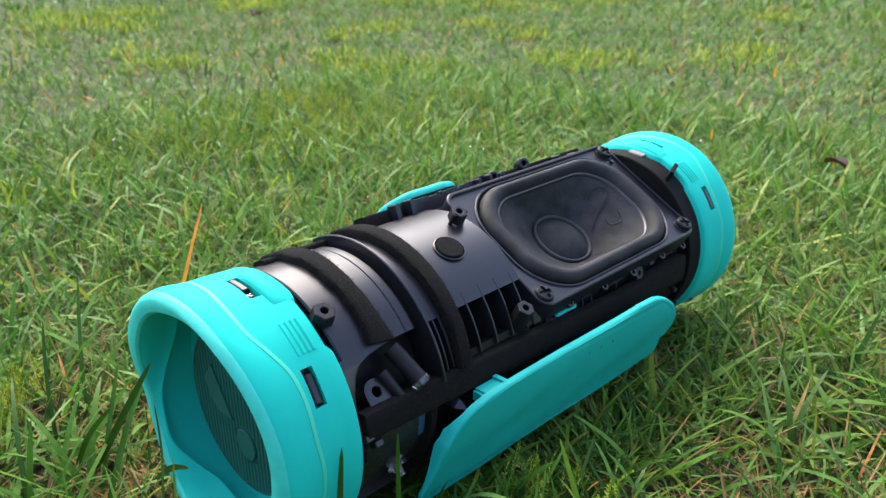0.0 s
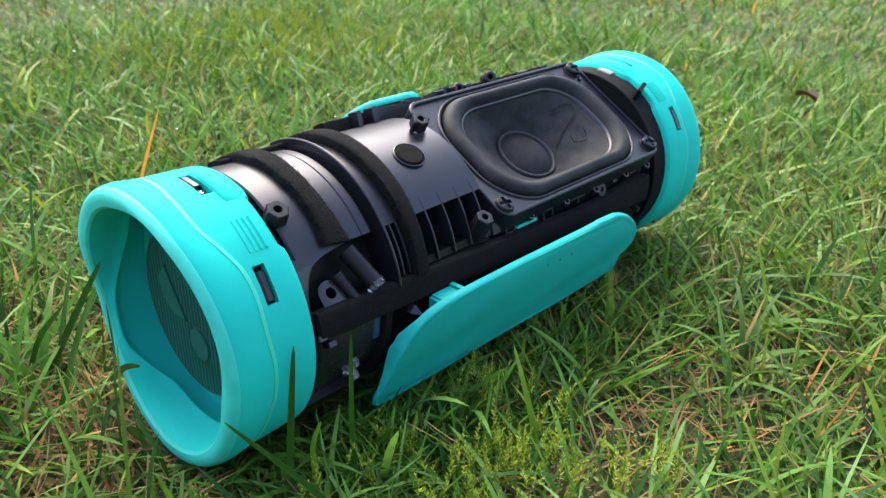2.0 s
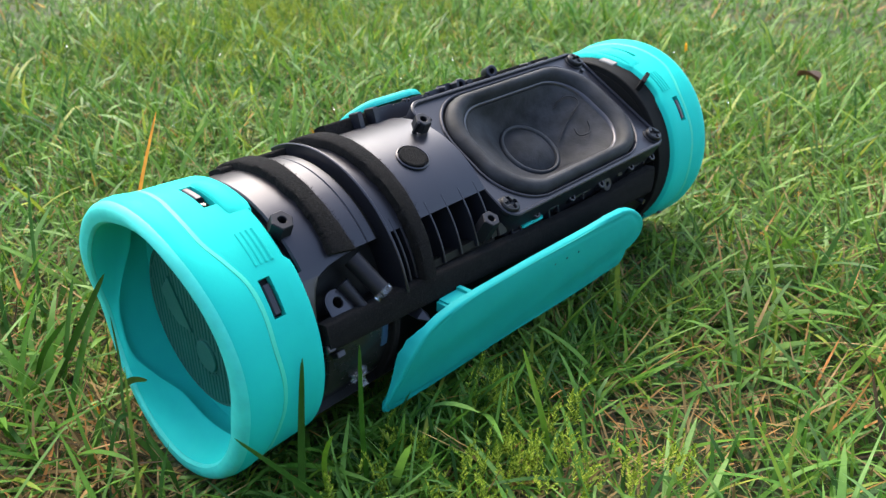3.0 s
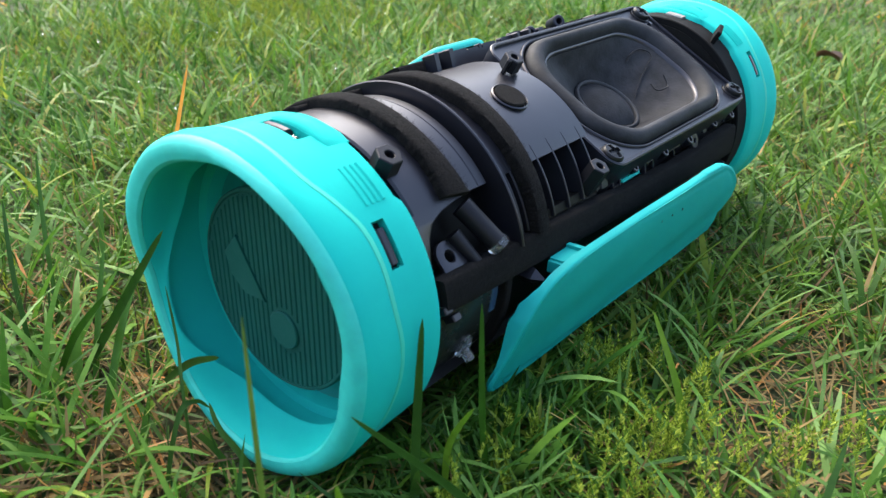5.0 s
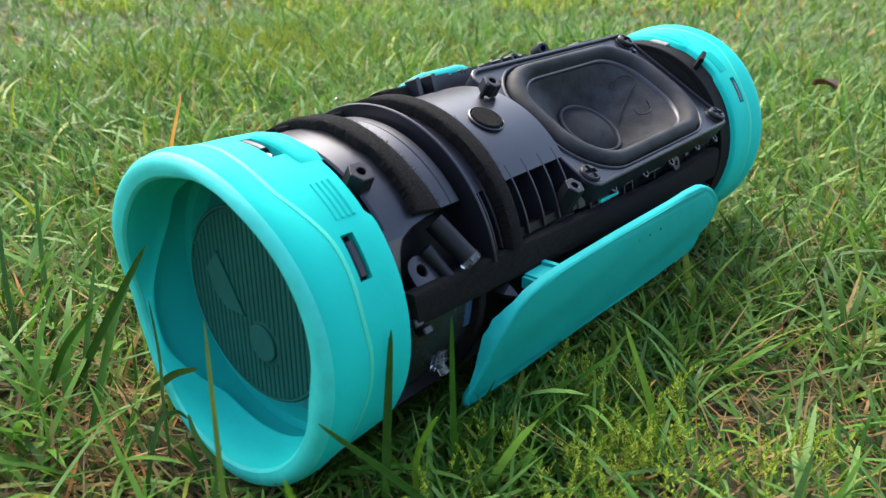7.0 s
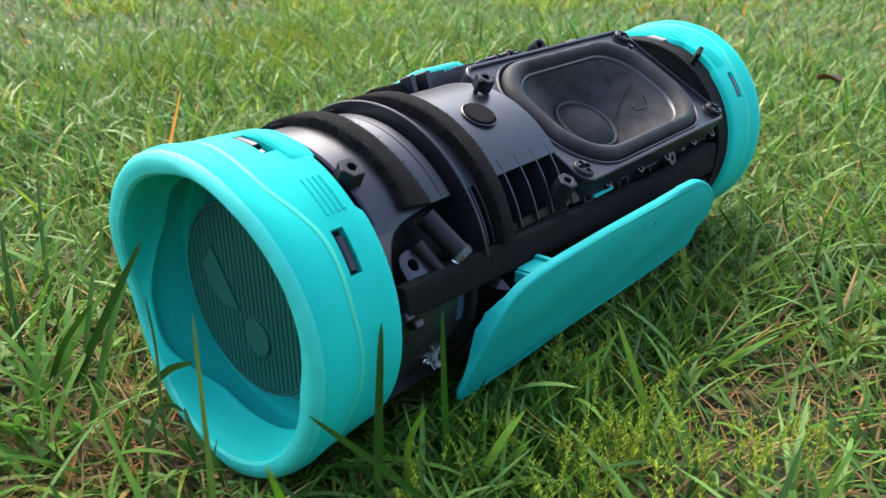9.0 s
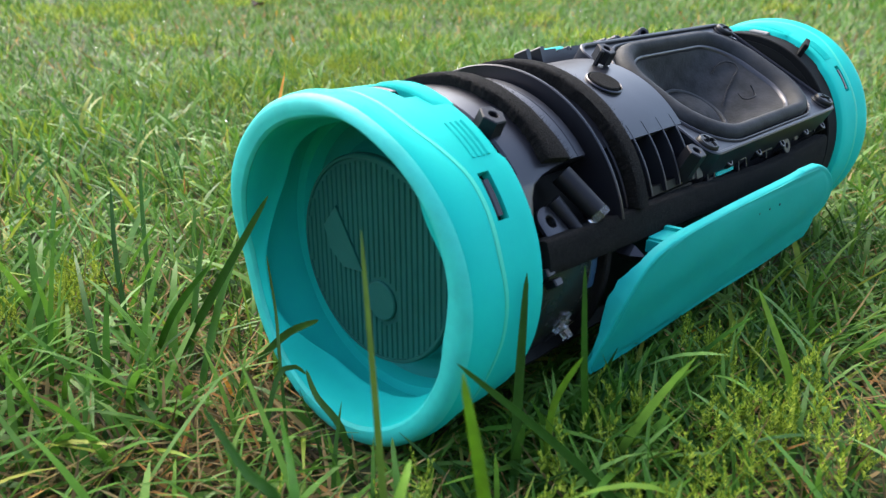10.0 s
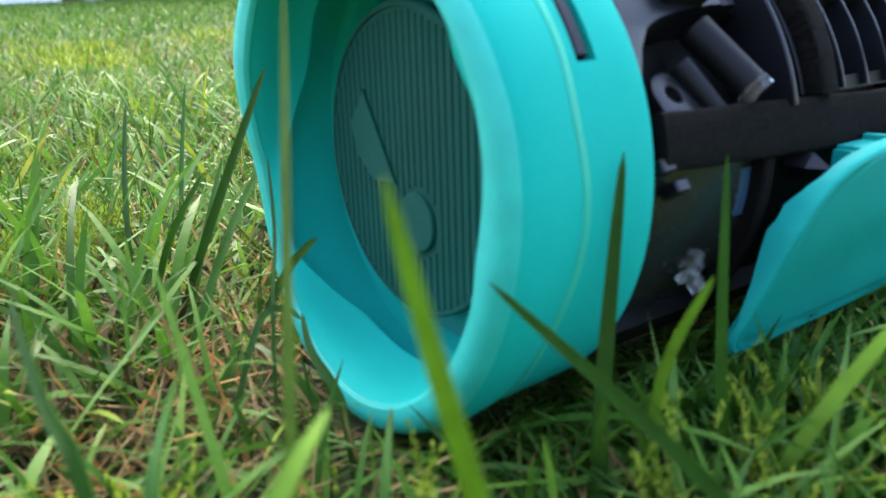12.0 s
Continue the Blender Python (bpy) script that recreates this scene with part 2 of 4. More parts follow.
def slab(bm, outer, inner):
    """A solid between two grids of points of the same size."""
    a, _ = skin(bm, outer)
    b, _ = skin(bm, inner)
    m, n = len(a), len(a[0])
    for i in range(m - 1):
        for j in (0, n - 1):
            bm.faces.new((a[i][j], a[i + 1][j], b[i + 1][j], b[i][j]))
    for j in range(n - 1):
        for i in (0, m - 1):
            bm.faces.new((a[i][j], a[i][j + 1], b[i][j + 1], b[i][j]))


def arc(bm, x0, x1, p0, p1, r0, r1, step=2.5, chamfer=0.0004):
    """A curved bar about the axis, with softened outer edges."""
    n = max(2, int(abs(p1 - p0) / step) + 1)
    xs = [x0, x0 + chamfer, x1 - chamfer, x1]
    rs = [r1 - chamfer, r1, r1, r1 - chamfer]
    ph = [p0 + (p1 - p0) * i / (n - 1) for i in range(n)]
    slab(bm, [[pol(x, r, p) for x, r in zip(xs, rs)] for p in ph], [[pol(x, r0, p) for x in xs] for p in ph])


def tube(bm, p0, p1, r0, r1=None, sides=20, turn=0.0):
    """A capped round or many-sided bar."""
    p0, p1 = Vector(p0), Vector(p1)
    r1 = r0 if r1 is None else r1
    q = (p1 - p0).to_track_quat("Z", "X").to_matrix()
    rows = []
    for p, r in ((p0, 0.0), (p0, r0), (p1, r1), (p1, 0.0)):
        rows.append([p + q @ Vector((r * math.cos(2 * math.pi * i / sides + turn), r * math.sin(2 * math.pi * i / sides + turn), 0)) for i in range(sides)])
    skin(bm, rows, True)


def lathe(bm, base, axis, profile, sides=32, turn=0.0):
    """Turns (radius, height) pairs about an axis."""
    q = Vector(axis).to_track_quat("Z", "X").to_matrix()
    skin(bm, [[Vector(base) + q @ Vector((r * math.cos(2 * math.pi * i / sides + turn), r * math.sin(2 * math.pi * i / sides + turn), h))
               for i in range(sides)] for r, h in profile], True)


def box(bm, centre, size, turn=None, bevel=0.0003):
    m = (turn if turn is not None else Matrix.Identity(4)).copy()
    m.translation = Vector(centre)
    made = bmesh.ops.create_cube(bm, size=1.0, matrix=m @ Matrix.Diagonal((*size, 1)))
    if bevel:
        edges = list({e for v in made["verts"] for e in v.link_edges})
        bmesh.ops.bevel(bm, geom=edges, offset=bevel, segments=1, affect="EDGES")


def boss(bm, top, height, r_out, r_in, sides=6, depth=0.004, axis=(0, 0, 1)):
    """A moulded screw boss with a blind hole, given by the middle of its top."""
    base = Vector(top) - Vector(axis).normalized() * height
    q = Vector(axis).to_track_quat("Z", "X").to_matrix()

    def ring(r, h, flat):
        pts = []
        for i in range(24):
            a = 2 * math.pi * i / 24
            k = math.cos(math.pi / 6) / math.cos(a % (math.pi / 3) - math.pi / 6) * 1.08 if flat else 1.0
            pts.append(base + q @ Vector((r * k * math.cos(a), r * k * math.sin(a), h)))
        return pts

    flat = sides == 6
    skin(bm, [ring(r_out * 1.04, 0, flat), ring(r_out, height - .0003, flat), ring(r_out - .0003, height, flat), ring(r_in + .0002, height, False),
              ring(r_in, height - .0002, False), ring(r_in, height - depth, False), ring(.00001, height - depth, False)], True)


def loop(hx, hy, rad, z, n=14, cx=0.0, cy=0.0):
    """A rounded rectangle in the plane z."""
    rad = min(rad, hx - 1e-5, hy - 1e-5)
    pts = []
    for k, (sx, sy) in enumerate(((1, 1), (-1, 1), (-1, -1), (1, -1))):
        for i in range(n):
            a = radians(90 * k + 90 * i / (n - 1))
            pts.append(Vector((cx + sx * (hx - rad) + rad * math.cos(a), cy + sy * (hy - rad) + rad * math.sin(a), z)))
    return pts


def wave(table, phi):
    """A smooth closed curve through (degrees, value) pairs."""
    xs = [p for p, _ in table]
    ys = [v for _, v in table]
    p = (phi - xs[0]) % 360 + xs[0]
    xs2, ys2 = xs + [xs[0] + 360], ys + [ys[0]]
    for i in range(len(xs)):
        if xs2[i] <= p <= xs2[i + 1]:
            f = (p - xs2[i]) / (xs2[i + 1] - xs2[i])
            n = len(xs)
            y0, y1, y2, y3 = ys[(i - 1) % n], ys2[i], ys2[i + 1], ys[(i + 2) % n]
            return y1 + 0.5 * f * (y2 - y0 + f * (2 * y0 - 5 * y1 + 4 * y2 - y3 + f * (3 * (y1 - y2) + y3 - y0)))
    return ys[0]


# ---- ground ----
def rise(x, y):
    """The lawn climbs gently towards the fence."""
    f = np.clip(((x + .26) * .663 + (y + .16) * .748 - .9) / 4.2, 0, 1)
    return .075 * f * f * (3 - 2 * f)


def build_ground():
    bm = bmesh.new()
    rings = [0.0, 0.3, 0.8, 1.2, 1.6, 2, 2.5, 3, 3.5, 4, 4.5, 5, 5.5, 6, 8, 12, 40, 150, 600]
    rows = []
    for r in rings:
        flat = [(r * math.cos(2 * math.pi * i / 48), r * math.sin(2 * math.pi * i / 48)) for i in range(48)]
        rows.append([Vector((x, y, float(rise(x, y)))) for x, y in flat])
    skin(bm, rows, True)
    ob = part("ground", bm, SOIL)
    tagged(ob, "damp lawn soil with thatch and moss under grass", "ground", kind="structure")


build_ground()


# ---- the stripped loudspeaker, lying on the lawn ----
AXIS_HEIGHT, DRIVER_TILT = 0.050, 28.5
speaker = new("portable_speaker")
speaker.matrix_world = pose(0, 0, AXIS_HEIGHT, DRIVER_TILT, 0, 0)
tagged(speaker, "opened black and turquoise portable loudspeaker lying on grass", "loudspeaker")

MIDDLE = -0.0378
CREST = [(-180, -.1714), (-160, -.1700), (-141, -.1688), (-127, -.1686), (-117, -.1697), (-107, -.1710), (-93, -.1722), (-75, -.1725),
         (-55, -.1728), (-30, -.1730), (0, -.1722), (15, -.1712), (30, -.1704), (45, -.1700), (60, -.1703), (75, -.1712), (100, -.1722),
         (120, -.1727), (140, -.1730), (160, -.1724)]
LIP = [(-168, -.1635), (-154, -.1670), (-140, -.1665), (-126, -.1650), (-110, -.1615), (-93, -.1588), (-70, -.1600), (-44, -.1590), (-28, -.1585),
       (-5, -.1590), (12, -.1635), (26, -.1668), (40, -.1660), (54, -.1645), (70, -.1615), (87, -.1590), (110, -.1600), (136, -.1590), (152, -.1587), (175, -.1590)]
SEAM_LINE = [(-180, -.1565), (-120, -.1550), (-60, -.1590), (-26, -.1613), (-12, -.1621), (0, -.1618), (10, -.1592), (20, -.1565), (30, -.1558), (45, -.1562), (58, -.1556), (70, -.1562), (80, -.1577), (92, -.1588), (130, -.1585)]

INNER = [(-180, .0405), (-140, .0400), (-98, .0384), (-78, .0388), (-62, .0394), (-35, .0404), (-14, .0428), (5, .0430), (22, .0427), (36, .0419), (50, .0408), (60, .0397), (68, .0393),
         (78, .0402), (95, .0405), (140, .0405)]


def end_cap(flip, name, label):
    """A rubber end cap: a sleeve with slots, a pale seam and a bulging rim with a deep mouth."""
    def X(x):
        return 2 * MIDDLE - x if flip else x

    cap = new(name)
    cap.parent = speaker
    tagged(cap, label)
    steps = [i * 2.5 - 180 for i in range(144)]
    # sleeve
    bm = bmesh.new()
    rows = []
    for p in steps:
        s = wave(SEAM_LINE, p) + 0.0004
        cut = -.0015 * min(1.0, max(0.0, (p + 11) / 3)) * min(1.0, max(0.0, (18 - p) / 3))
        prof = [(-.1400 + cut, .0430), (-.1408 + cut, .0444), (-.1411 + cut, .0447), (-.1417 + cut, .0450), (-.1455, .0452), (-.1497, .0454), (-.1536, .0455),
                (max(s, -.1650), .0456), (max(s, -.1650), .0440)]
        rows.append([pol(X(x), r, p) for x, r in prof])
    vs, faces = skin(bm, [[rows[j][i] for j in range(144)] for i in range(9)], True)
    gone = []
    for a, b in ((20, 35), (-32.5, -15), (110, 125)):
        for j, p in enumerate(steps):
            if a <= p < b:
                gone.append(faces[5 * 144 + j])
    edges = {}
    for f in gone:
        for e in f.edges:
            edges[e] = edges.get(e, 0) + 1
    rim = [e for e, c in edges.items() if c == 1]
    bmesh.ops.delete(bm, geom=gone, context="FACES_ONLY")
    made = bmesh.ops.extrude_edge_only(bm, edges=rim)
    for v in made["geom"]:
        if isinstance(v, bmesh.types.BMVert):
            k = math.hypot(v.co.y, v.co.z)
            v.co.y *= (k - 0.0028) / k
            v.co.z *= (k - 0.0028) / k
    part("sleeve", bm, TURQUOISE, cap, smooth=40)
    # pale seam
    bm = bmesh.new()
    n = 144
    skin(bm, [[pol(X(wave(SEAM_LINE, steps[j]) + dx), r, steps[j]) for j in range(n)] for dx, r in
              ((.0008, .0452), (.0006, .04563), (.0003, .04574), (-.0002, .04580), (-.0007, .04584), (-.0010, .0455))], True)
    part("seam", bm, SEAM, cap, "pale green moulded seam line")
    # rim and mouth
    bm = bmesh.new()
    rows = []
    for p in steps:
        s, c, l, ri = wave(SEAM_LINE, p), wave(CREST, p), wave(LIP, p), wave(INNER, p)
        top = c + .0010
        slope = [(top + f * (l - .0004 - top), ri + (.0378 - ri) * f) for f in (.35, .7)]
        prof = [(s - .0008, .0440), (s - .0009, .0457), (s - .003, .0461), (0.5 * (s + c), .0466), (c + .0040, .0465), (c + .0018, .0459), (c + .0006, .0450),
                (c, .0440), (c - .0001, .5 * (.0438 + ri + .0010)), (c + .0002, ri + .0008), (c + .0010, ri), *slope,
                (l - .0004, .0378), (l, .0375), (l + .0005, .0376), (l + .0009, .0404), (-.1540, .0414), (-.1506, .0412), (-.1499, .0386), (-.1462, .0372)]
        rows.append([pol(X(x), r, p) for x, r in prof])
    skin(bm, [[rows[j][i] for j in range(n)] for i in range(len(rows[0]))], True)
    part("rim", bm, TURQUOISE, cap, smooth=50)
    bm = bmesh.new()
    skin(bm, [[pol(X(wave(CREST, p) + dx), wave(INNER, p) + r, p) for p in steps] for dx, r in
              ((.0016, .00005), (.00095, -.0001), (.0004, .0003), (.00005, .0008), (.0003, .0012))], True)
    skin(bm, [[pol(X(wave(CREST, p) + dx), wave(INNER, p) * k + r * (1 - k), p) for p in steps] for dx, r, k in
              ((.0026, .0461, 0), (.0018, .0460, 0), (.00053, .0451, 0), (-.0001, .04405, 0), (-.0002, .0443, .5), (.00012, .0443, .85), (.0006, .0443, .9))], True)
    part("worn_edge", bm, WORN, cap, "scuffed pale edge of the mouth")
    # moulded ribs beside the slot
    bm = bmesh.new()
    for x in (-.1524, -.1506, -.1488, -.1470):
        arc(bm, min(X(x), X(x + .0013)), max(X(x), X(x + .0013)), 1.0, 15, .0446, .04575, chamfer=.00045)
    part("moulded_rib", bm, TURQUOISE, cap)
    # black catches behind the slots
    for a, b in ((19.6, 35.4), (-32.9, -14.6), (109.6, 125.4)):
        bm = bmesh.new()
        arc(bm, min(X(-.1538), X(-.1495)), max(X(-.1538), X(-.1495)), a, b, .0422, .0429, chamfer=.0001)
        part("slot_floor", bm, DARK_INSIDE, cap)
    for a, b in ((22.3, 33.6), (-32, -22)):
        bm = bmesh.new()
        arc(bm, min(X(-.1535), X(-.1502)), max(X(-.1535), X(-.1502)), a, b, .0418, .0453, chamfer=.0009)
        part("slot_catch", bm, SATIN_BLACK, cap, "black plastic catch in the slot")
    # small clear piece in the slot, beside the catch
    bm = bmesh.new()
    arc(bm, min(X(-.1530), X(-.1512)), max(X(-.1530), X(-.1512)), -19.5, -17.5, .0420, .0446, chamfer=.0003)
    part("slot_bit", bm, CLEAR, cap, "small clear piece in the slot")
    # raised bridge over the open slot
    bm = bmesh.new()
    outer, inner = [], []
    for i in range(19):
        p = -35 + i * 27 / 18
        up = .0014 * math.sin(math.pi * i / 18) ** .6
        outer.append([pol(X(x), r, p) for x, r in ((-.1496, .0446 + up * .6), (-.1488, .0453 + up), (-.1460, .0452 + up), (-.1432, .0450 + up * .8), (-.1418, .0448))])
        inner.append([pol(X(x), .0440, p) for x in (-.1496, -.1488, -.1460, -.1432, -.1418)])
    slab(bm, outer, inner)
    part("slot_bridge", bm, TURQUOISE, cap, smooth=60)
    # bottom of the mouth and the passive radiator
    bm = bmesh.new()
    prof = [(-.1462, .0373), (-.1450, .0358), (-.1447, .0340), (-.1450, .0320), (-.1465, .0305), (-.1490, .0295), (-.1545, .0291), (-.1535, .0284)]
    skin(bm, [[pol(X(x), r, p) for p in steps] for x, r in prof], True)
    part("radiator_surround", bm, SHADED_SURROUND, cap, "rubber roll round the disc, recess shade in its teal")
    bm = bmesh.new()
    skin(bm, [[pol(X(x), r, p) for p in steps] for x, r in ((-.1500, .0290), (-.1561, .0290), (-.1566, .0286), (-.1566, .0279), (-.1562, .0277), (-.1562, .00001))], True)
    disc = part("passive_radiator", bm, RADIATOR, cap, "dark green ribbed rubber disc")
    up = radians(DRIVER_TILT)
    v = Vector((0, math.sin(up), math.cos(up)))
    h = Vector((0, math.cos(up), -math.sin(up)))
    spot, spot_r = Vector((0, -.0078, -.0076)), .0056
    wedge = [Vector((0, .0182, .0044)), Vector((0, .0009, -.0053)), Vector((0, .0080, -.0098)), Vector((0, .0150, -.0088)), Vector((0, .0200, -.0042))]

    def free(q):
        if (q - spot).length < spot_r + .0009:
            return False
        inside = True
        for i in range(len(wedge)):
            a, b = wedge[i], wedge[(i + 1) % len(wedge)]
            if (b.y - a.y) * (q.z - a.z) - (b.z - a.z) * (q.y - a.y) > 0.0006 * (b - a).length:
                inside = False
        return not inside

    bm = bmesh.new()
    k = -13
    while k <= 13:
        off = k * .00205
        half = math.sqrt(max(0, .0275 ** 2 - off ** 2))
        run, z = [], -half
        while z <= half:
            q = h * off + v * z
            if free(q):
                run.append(z)
            if (not free(q) or z + .0007 > half) and run:
                if len(run) > 3:
                    a, b = run[0], run[-1]
                    rows = []
                    for w, d in ((-.00092, 0), (-.00062, .0004), (.00062, .0004), (.00092, 0)):
                        rows.append([Vector((X(-.1562 - d), 0, 0)) + h * (off + w) + v * zz for zz in (a, a + .0004, b - .0004, b)])
                    skin(bm, rows)
                run = []
            z += .0007
        k += 1
    part("ribs", bm, RADIATOR, disc)
    bm = bmesh.new()
    lathe(bm, spot + Vector((X(-.1562), 0, 0)), (X(-1) - X(0), 0, 0), [(spot_r, 0), (spot_r, .0006), (spot_r - .0003, .0009), (.00001, .0009)], 40)
    part("round_mark", bm, RADIATOR_MARK, disc)
    bm = bmesh.new()
    mid = sum(wedge, Vector()) / len(wedge)
    rows = []
    for s, d in ((1.0, 0), (1.0, .0006), (.96, .0009), (.001, .0009)):
        rows.append([Vector((X(-.1562 - d), 0, 0)) + mid + (w - mid) * s for w in wedge])
    skin(bm, rows, True)
    part("wedge_mark", bm, RADIATOR_MARK, disc, smooth=20)
    bm = bmesh.new()
    a, b = wedge[0], wedge[1]
    side = Vector((0, -(b - a).z, (b - a).y)).normalized() * .0001
    x0, x1 = X(-.1562), X(-.15718)
    slab(bm, [[Vector((x1, 0, 0)) + a - side, Vector((x1, 0, 0)) + b - side], [Vector((x1, 0, 0)) + a + side, Vector((x1, 0, 0)) + b + side]],
         [[Vector((x0, 0, 0)) + a - side, Vector((x0, 0, 0)) + b - side], [Vector((x0, 0, 0)) + a + side, Vector((x0, 0, 0)) + b + side]])
    part("groove", bm, RADIATOR, disc)
    return cap


end_cap(False, "end_cap", "turquoise rubber end cap with deep mouth")
end_cap(True, "end_cap", "turquoise rubber end cap with slots")


# body: core tube, glossy skins, flange, recesses
def core_radius(x, p):
    r = .0402
    if -.1392 < x < -.0572 and 23.5 < p < 49:
        r = .0335
    if -.0572 < x < .0542 and abs(p) < 65:
        r = min(r, .0175 / max(.2, math.cos(radians(p))))
    return r


body_bm = bmesh.new()
core_x = [-.1432, -.1393, -.13915, -.1200, -.0900, -.05725, -.0571, 0, .0541, .05425, .0680]
core_p = sorted(set([i * 2.5 - 180 for i in range(144)] + [23.4, 23.6, 48.9, 49.1]))
core_rows = [[pol(x, core_radius(x, p), p) for p in core_p] for x in core_x]
core_rows.insert(0, [pol(-.1432, .002, p) for p in core_p])
core_rows.append([pol(.0680, .002, p) for p in core_p])
skin(body_bm, core_rows, True)
part("core_tube", body_bm, DARK_INSIDE, speaker)

bm = bmesh.new()
arc(bm, -.1391, -.1130, -66, 23.5, .0395, .0430, chamfer=.0006)
outer, inner = [], []
for i in range(31):
    p = 23.2 + i * 36.8 / 30
    xb = float(np.interp(p, [23.2, 24.0, 25.5, 28, 32, 38, 46, 60], [-.1135, -.1215, -.1285, -.1335, -.1362, -.1382, -.1394, -.1398]))
    outer.append([pol(x, r, p) for x, r in ((-.1495, .0430), (-.1440, .0430), (xb - .0012, .0430), (xb - .0004, .0427), (xb, .0420), (xb + .0002, .0400), (xb + .0002, .0340))])
    inner.append([pol(x, .0335, p) for x in (-.1495, -.1440, xb - .0012, xb - .0010, xb - .0009, xb - .0008, xb - .0006)])
slab(bm, outer, inner)
arc(bm, -.1131, -.1091, -66, 23.5, .0385, .0427, chamfer=.0005)
part("front_skin", bm, GLOSS_BLACK, speaker, "glossy black moulded shell")
bm = bmesh.new()
arc(bm, -.1052, -.0572, -52, 23.5, .0395, .0430, chamfer=.0004)
part("middle_skin", bm, GLOSS_BLACK, speaker, "glossy black moulded shell with round patch")
bm = bmesh.new()
arc(bm, .0547, .0745, -75, 100, .0300, .0430, chamfer=.0004)
part("rear_skin", bm, MATT_BLACK, speaker, "matt black end of the body")
bm = bmesh.new()
arc(bm, -.1068, -.1058, -60, 49, .0330, .0462, chamfer=.0003)
part("flange", bm, GLOSS_BLACK, speaker, "thin glossy black flange")
for x in (-.1018, -.0990, -.0855, -.0772, -.0690, -.0612):
    bm = bmesh.new()
    arc(bm, x - .0004, x + .0004, 17.5 + 30 * abs(x + .08), 47, .0330, .04310, chamfer=.0002)
    part("fin", bm, SATIN_BLACK, speaker)
bm = bmesh.new()
arc(bm, -.0985, -.0570, 44, 47.5, .0340, .0418, chamfer=.0004)
part("ledge", bm, DARK_INSIDE, speaker)


# felt: two hoops, one long strip each side, the round patch
def felt_strip(name, edges, r0, r1, seed, label="black felt strip with frayed edges", n=180):
    """edges: pairs (x, phi) of one long edge and of the other, interpolated along the strip."""
    rnd = random.Random(seed)
    bm = bmesh.new()
    outer, inner = [], []
    m = len(edges) - 1
    drift = [0.0] * 4
    for i in range(n):
        s = i / (n - 1) * m
        k = min(int(s), m - 1)
        f = s - k
        a = [edges[k][j] * (1 - f) + edges[k + 1][j] * f for j in range(4)]
        jig = lambda q: (rnd.random() - .5) * q
        drift = [.85 * w + jig(.00028) for w in drift]
        xa, pa, xb, pb = a[0] + drift[0], a[1] + drift[1] * 600, a[2] + drift[2], a[3] + drift[3] * 600
        ro, ri = [], []
        for u, d in ((0, .0007), (.07, .0001), (.35, 0), (.65, 0), (.93, .0001), (1, .0007)):
            x, p = (xa + (xb - xa) * u, pa + (pb - pa) * u) if u in (0, 1) else (a[0] + (a[2] - a[0]) * u, a[1] + (a[3] - a[1]) * u)
            ro.append(pol(x, r1 - d + jig(.00007), p))
            ri.append(pol(x, r0, p))
        outer.append(ro)
        inner.append(ri)
    slab(bm, outer, inner)
    # loose fibres along both cut edges
    for _ in range(4 * n):
        row = outer[rnd.randrange(n)]
        k = rnd.choice((0, 1, len(row) - 1, len(row) - 2, rnd.randrange(len(row))))
        a = row[k] + Vector((jig(.0012), jig(.0006), jig(.0006)))
        out = Vector((0, a.y, a.z)).normalized()
        b = a + out * rnd.uniform(.0002, .0011) + Vector((jig(.0018), jig(.0008), jig(.0008)))
        side = Vector((jig(1), jig(1), jig(1))).normalized() * .00007
        bm.faces.new([bm.verts.new(q) for q in (a - side - out * .0003, a + side - out * .0003, b)])
    return part(name, bm, FELT, speaker, label, smooth=60)


felt_strip("felt_hoop", [(-.1285, -62, -.1208, -62), (-.1282, -28, -.1206, -28), (-.1277, -8, -.1213, -8), (-.1275, 8, -.1208, 10), (-.1283, 22, -.1198, 24)], .0425, .0459, 1)
felt_strip("felt_hoop", [(-.0990, -60, -.0922, -60), (-.0990, -20, -.0922, -20), (-.0985, 10, -.0920, 10), (-.0980, 30, -.0925, 30), (-.0985, 48, -.0935, 48)], .0425, .0465, 2)
felt_strip("long_felt_strip", [(-.1385, 46, -.1385, 57.5), (-.112, 47.2, -.112, 59.5), (-.0855, 48.3, -.0855, 61), (-.059, 50.3, -.059, 63), (-.0325, 52.8, -.0325, 66), (-.006, 54.8, -.006, 67), (.0205, 53.5, .0205, 68), (.047, 52.5, .047, 69)], .0405, .0452, 3, n=150)
felt_strip("long_felt_strip", [(-.1330, -58, -.1330, -47), (-.0860, -58, -.0860, -50)], .0405, .0447, 4, n=60)
felt_strip("long_felt_strip", [(-.0860, -62, -.0860, -53), (-.0407, -63, -.0407, -54.5), (.0047, -63, .0047, -54.5), (.050, -62, .050, -54)], .0405, .0479, 6, n=120)
bm = bmesh.new()
lathe(bm, pol(-.0775, .0418, -4.5), pol(0, 1, -4.5), [(.0060, 0), (.0060, .0017), (.0056, .0020), (.0053, .0016), (.0052, .0013)], 40)
part("patch_ring", bm, GLOSS_BLACK, speaker)
bm = bmesh.new()
lathe(bm, pol(-.0775, .0420, -4.5), pol(0, 1, -4.5), [(.0050, 0), (.0050, .0019), (.0046, .0022), (.003, .00225), (.00001, .0022)], 40)
part("felt_patch", bm, FELT, speaker, "round black felt patch")

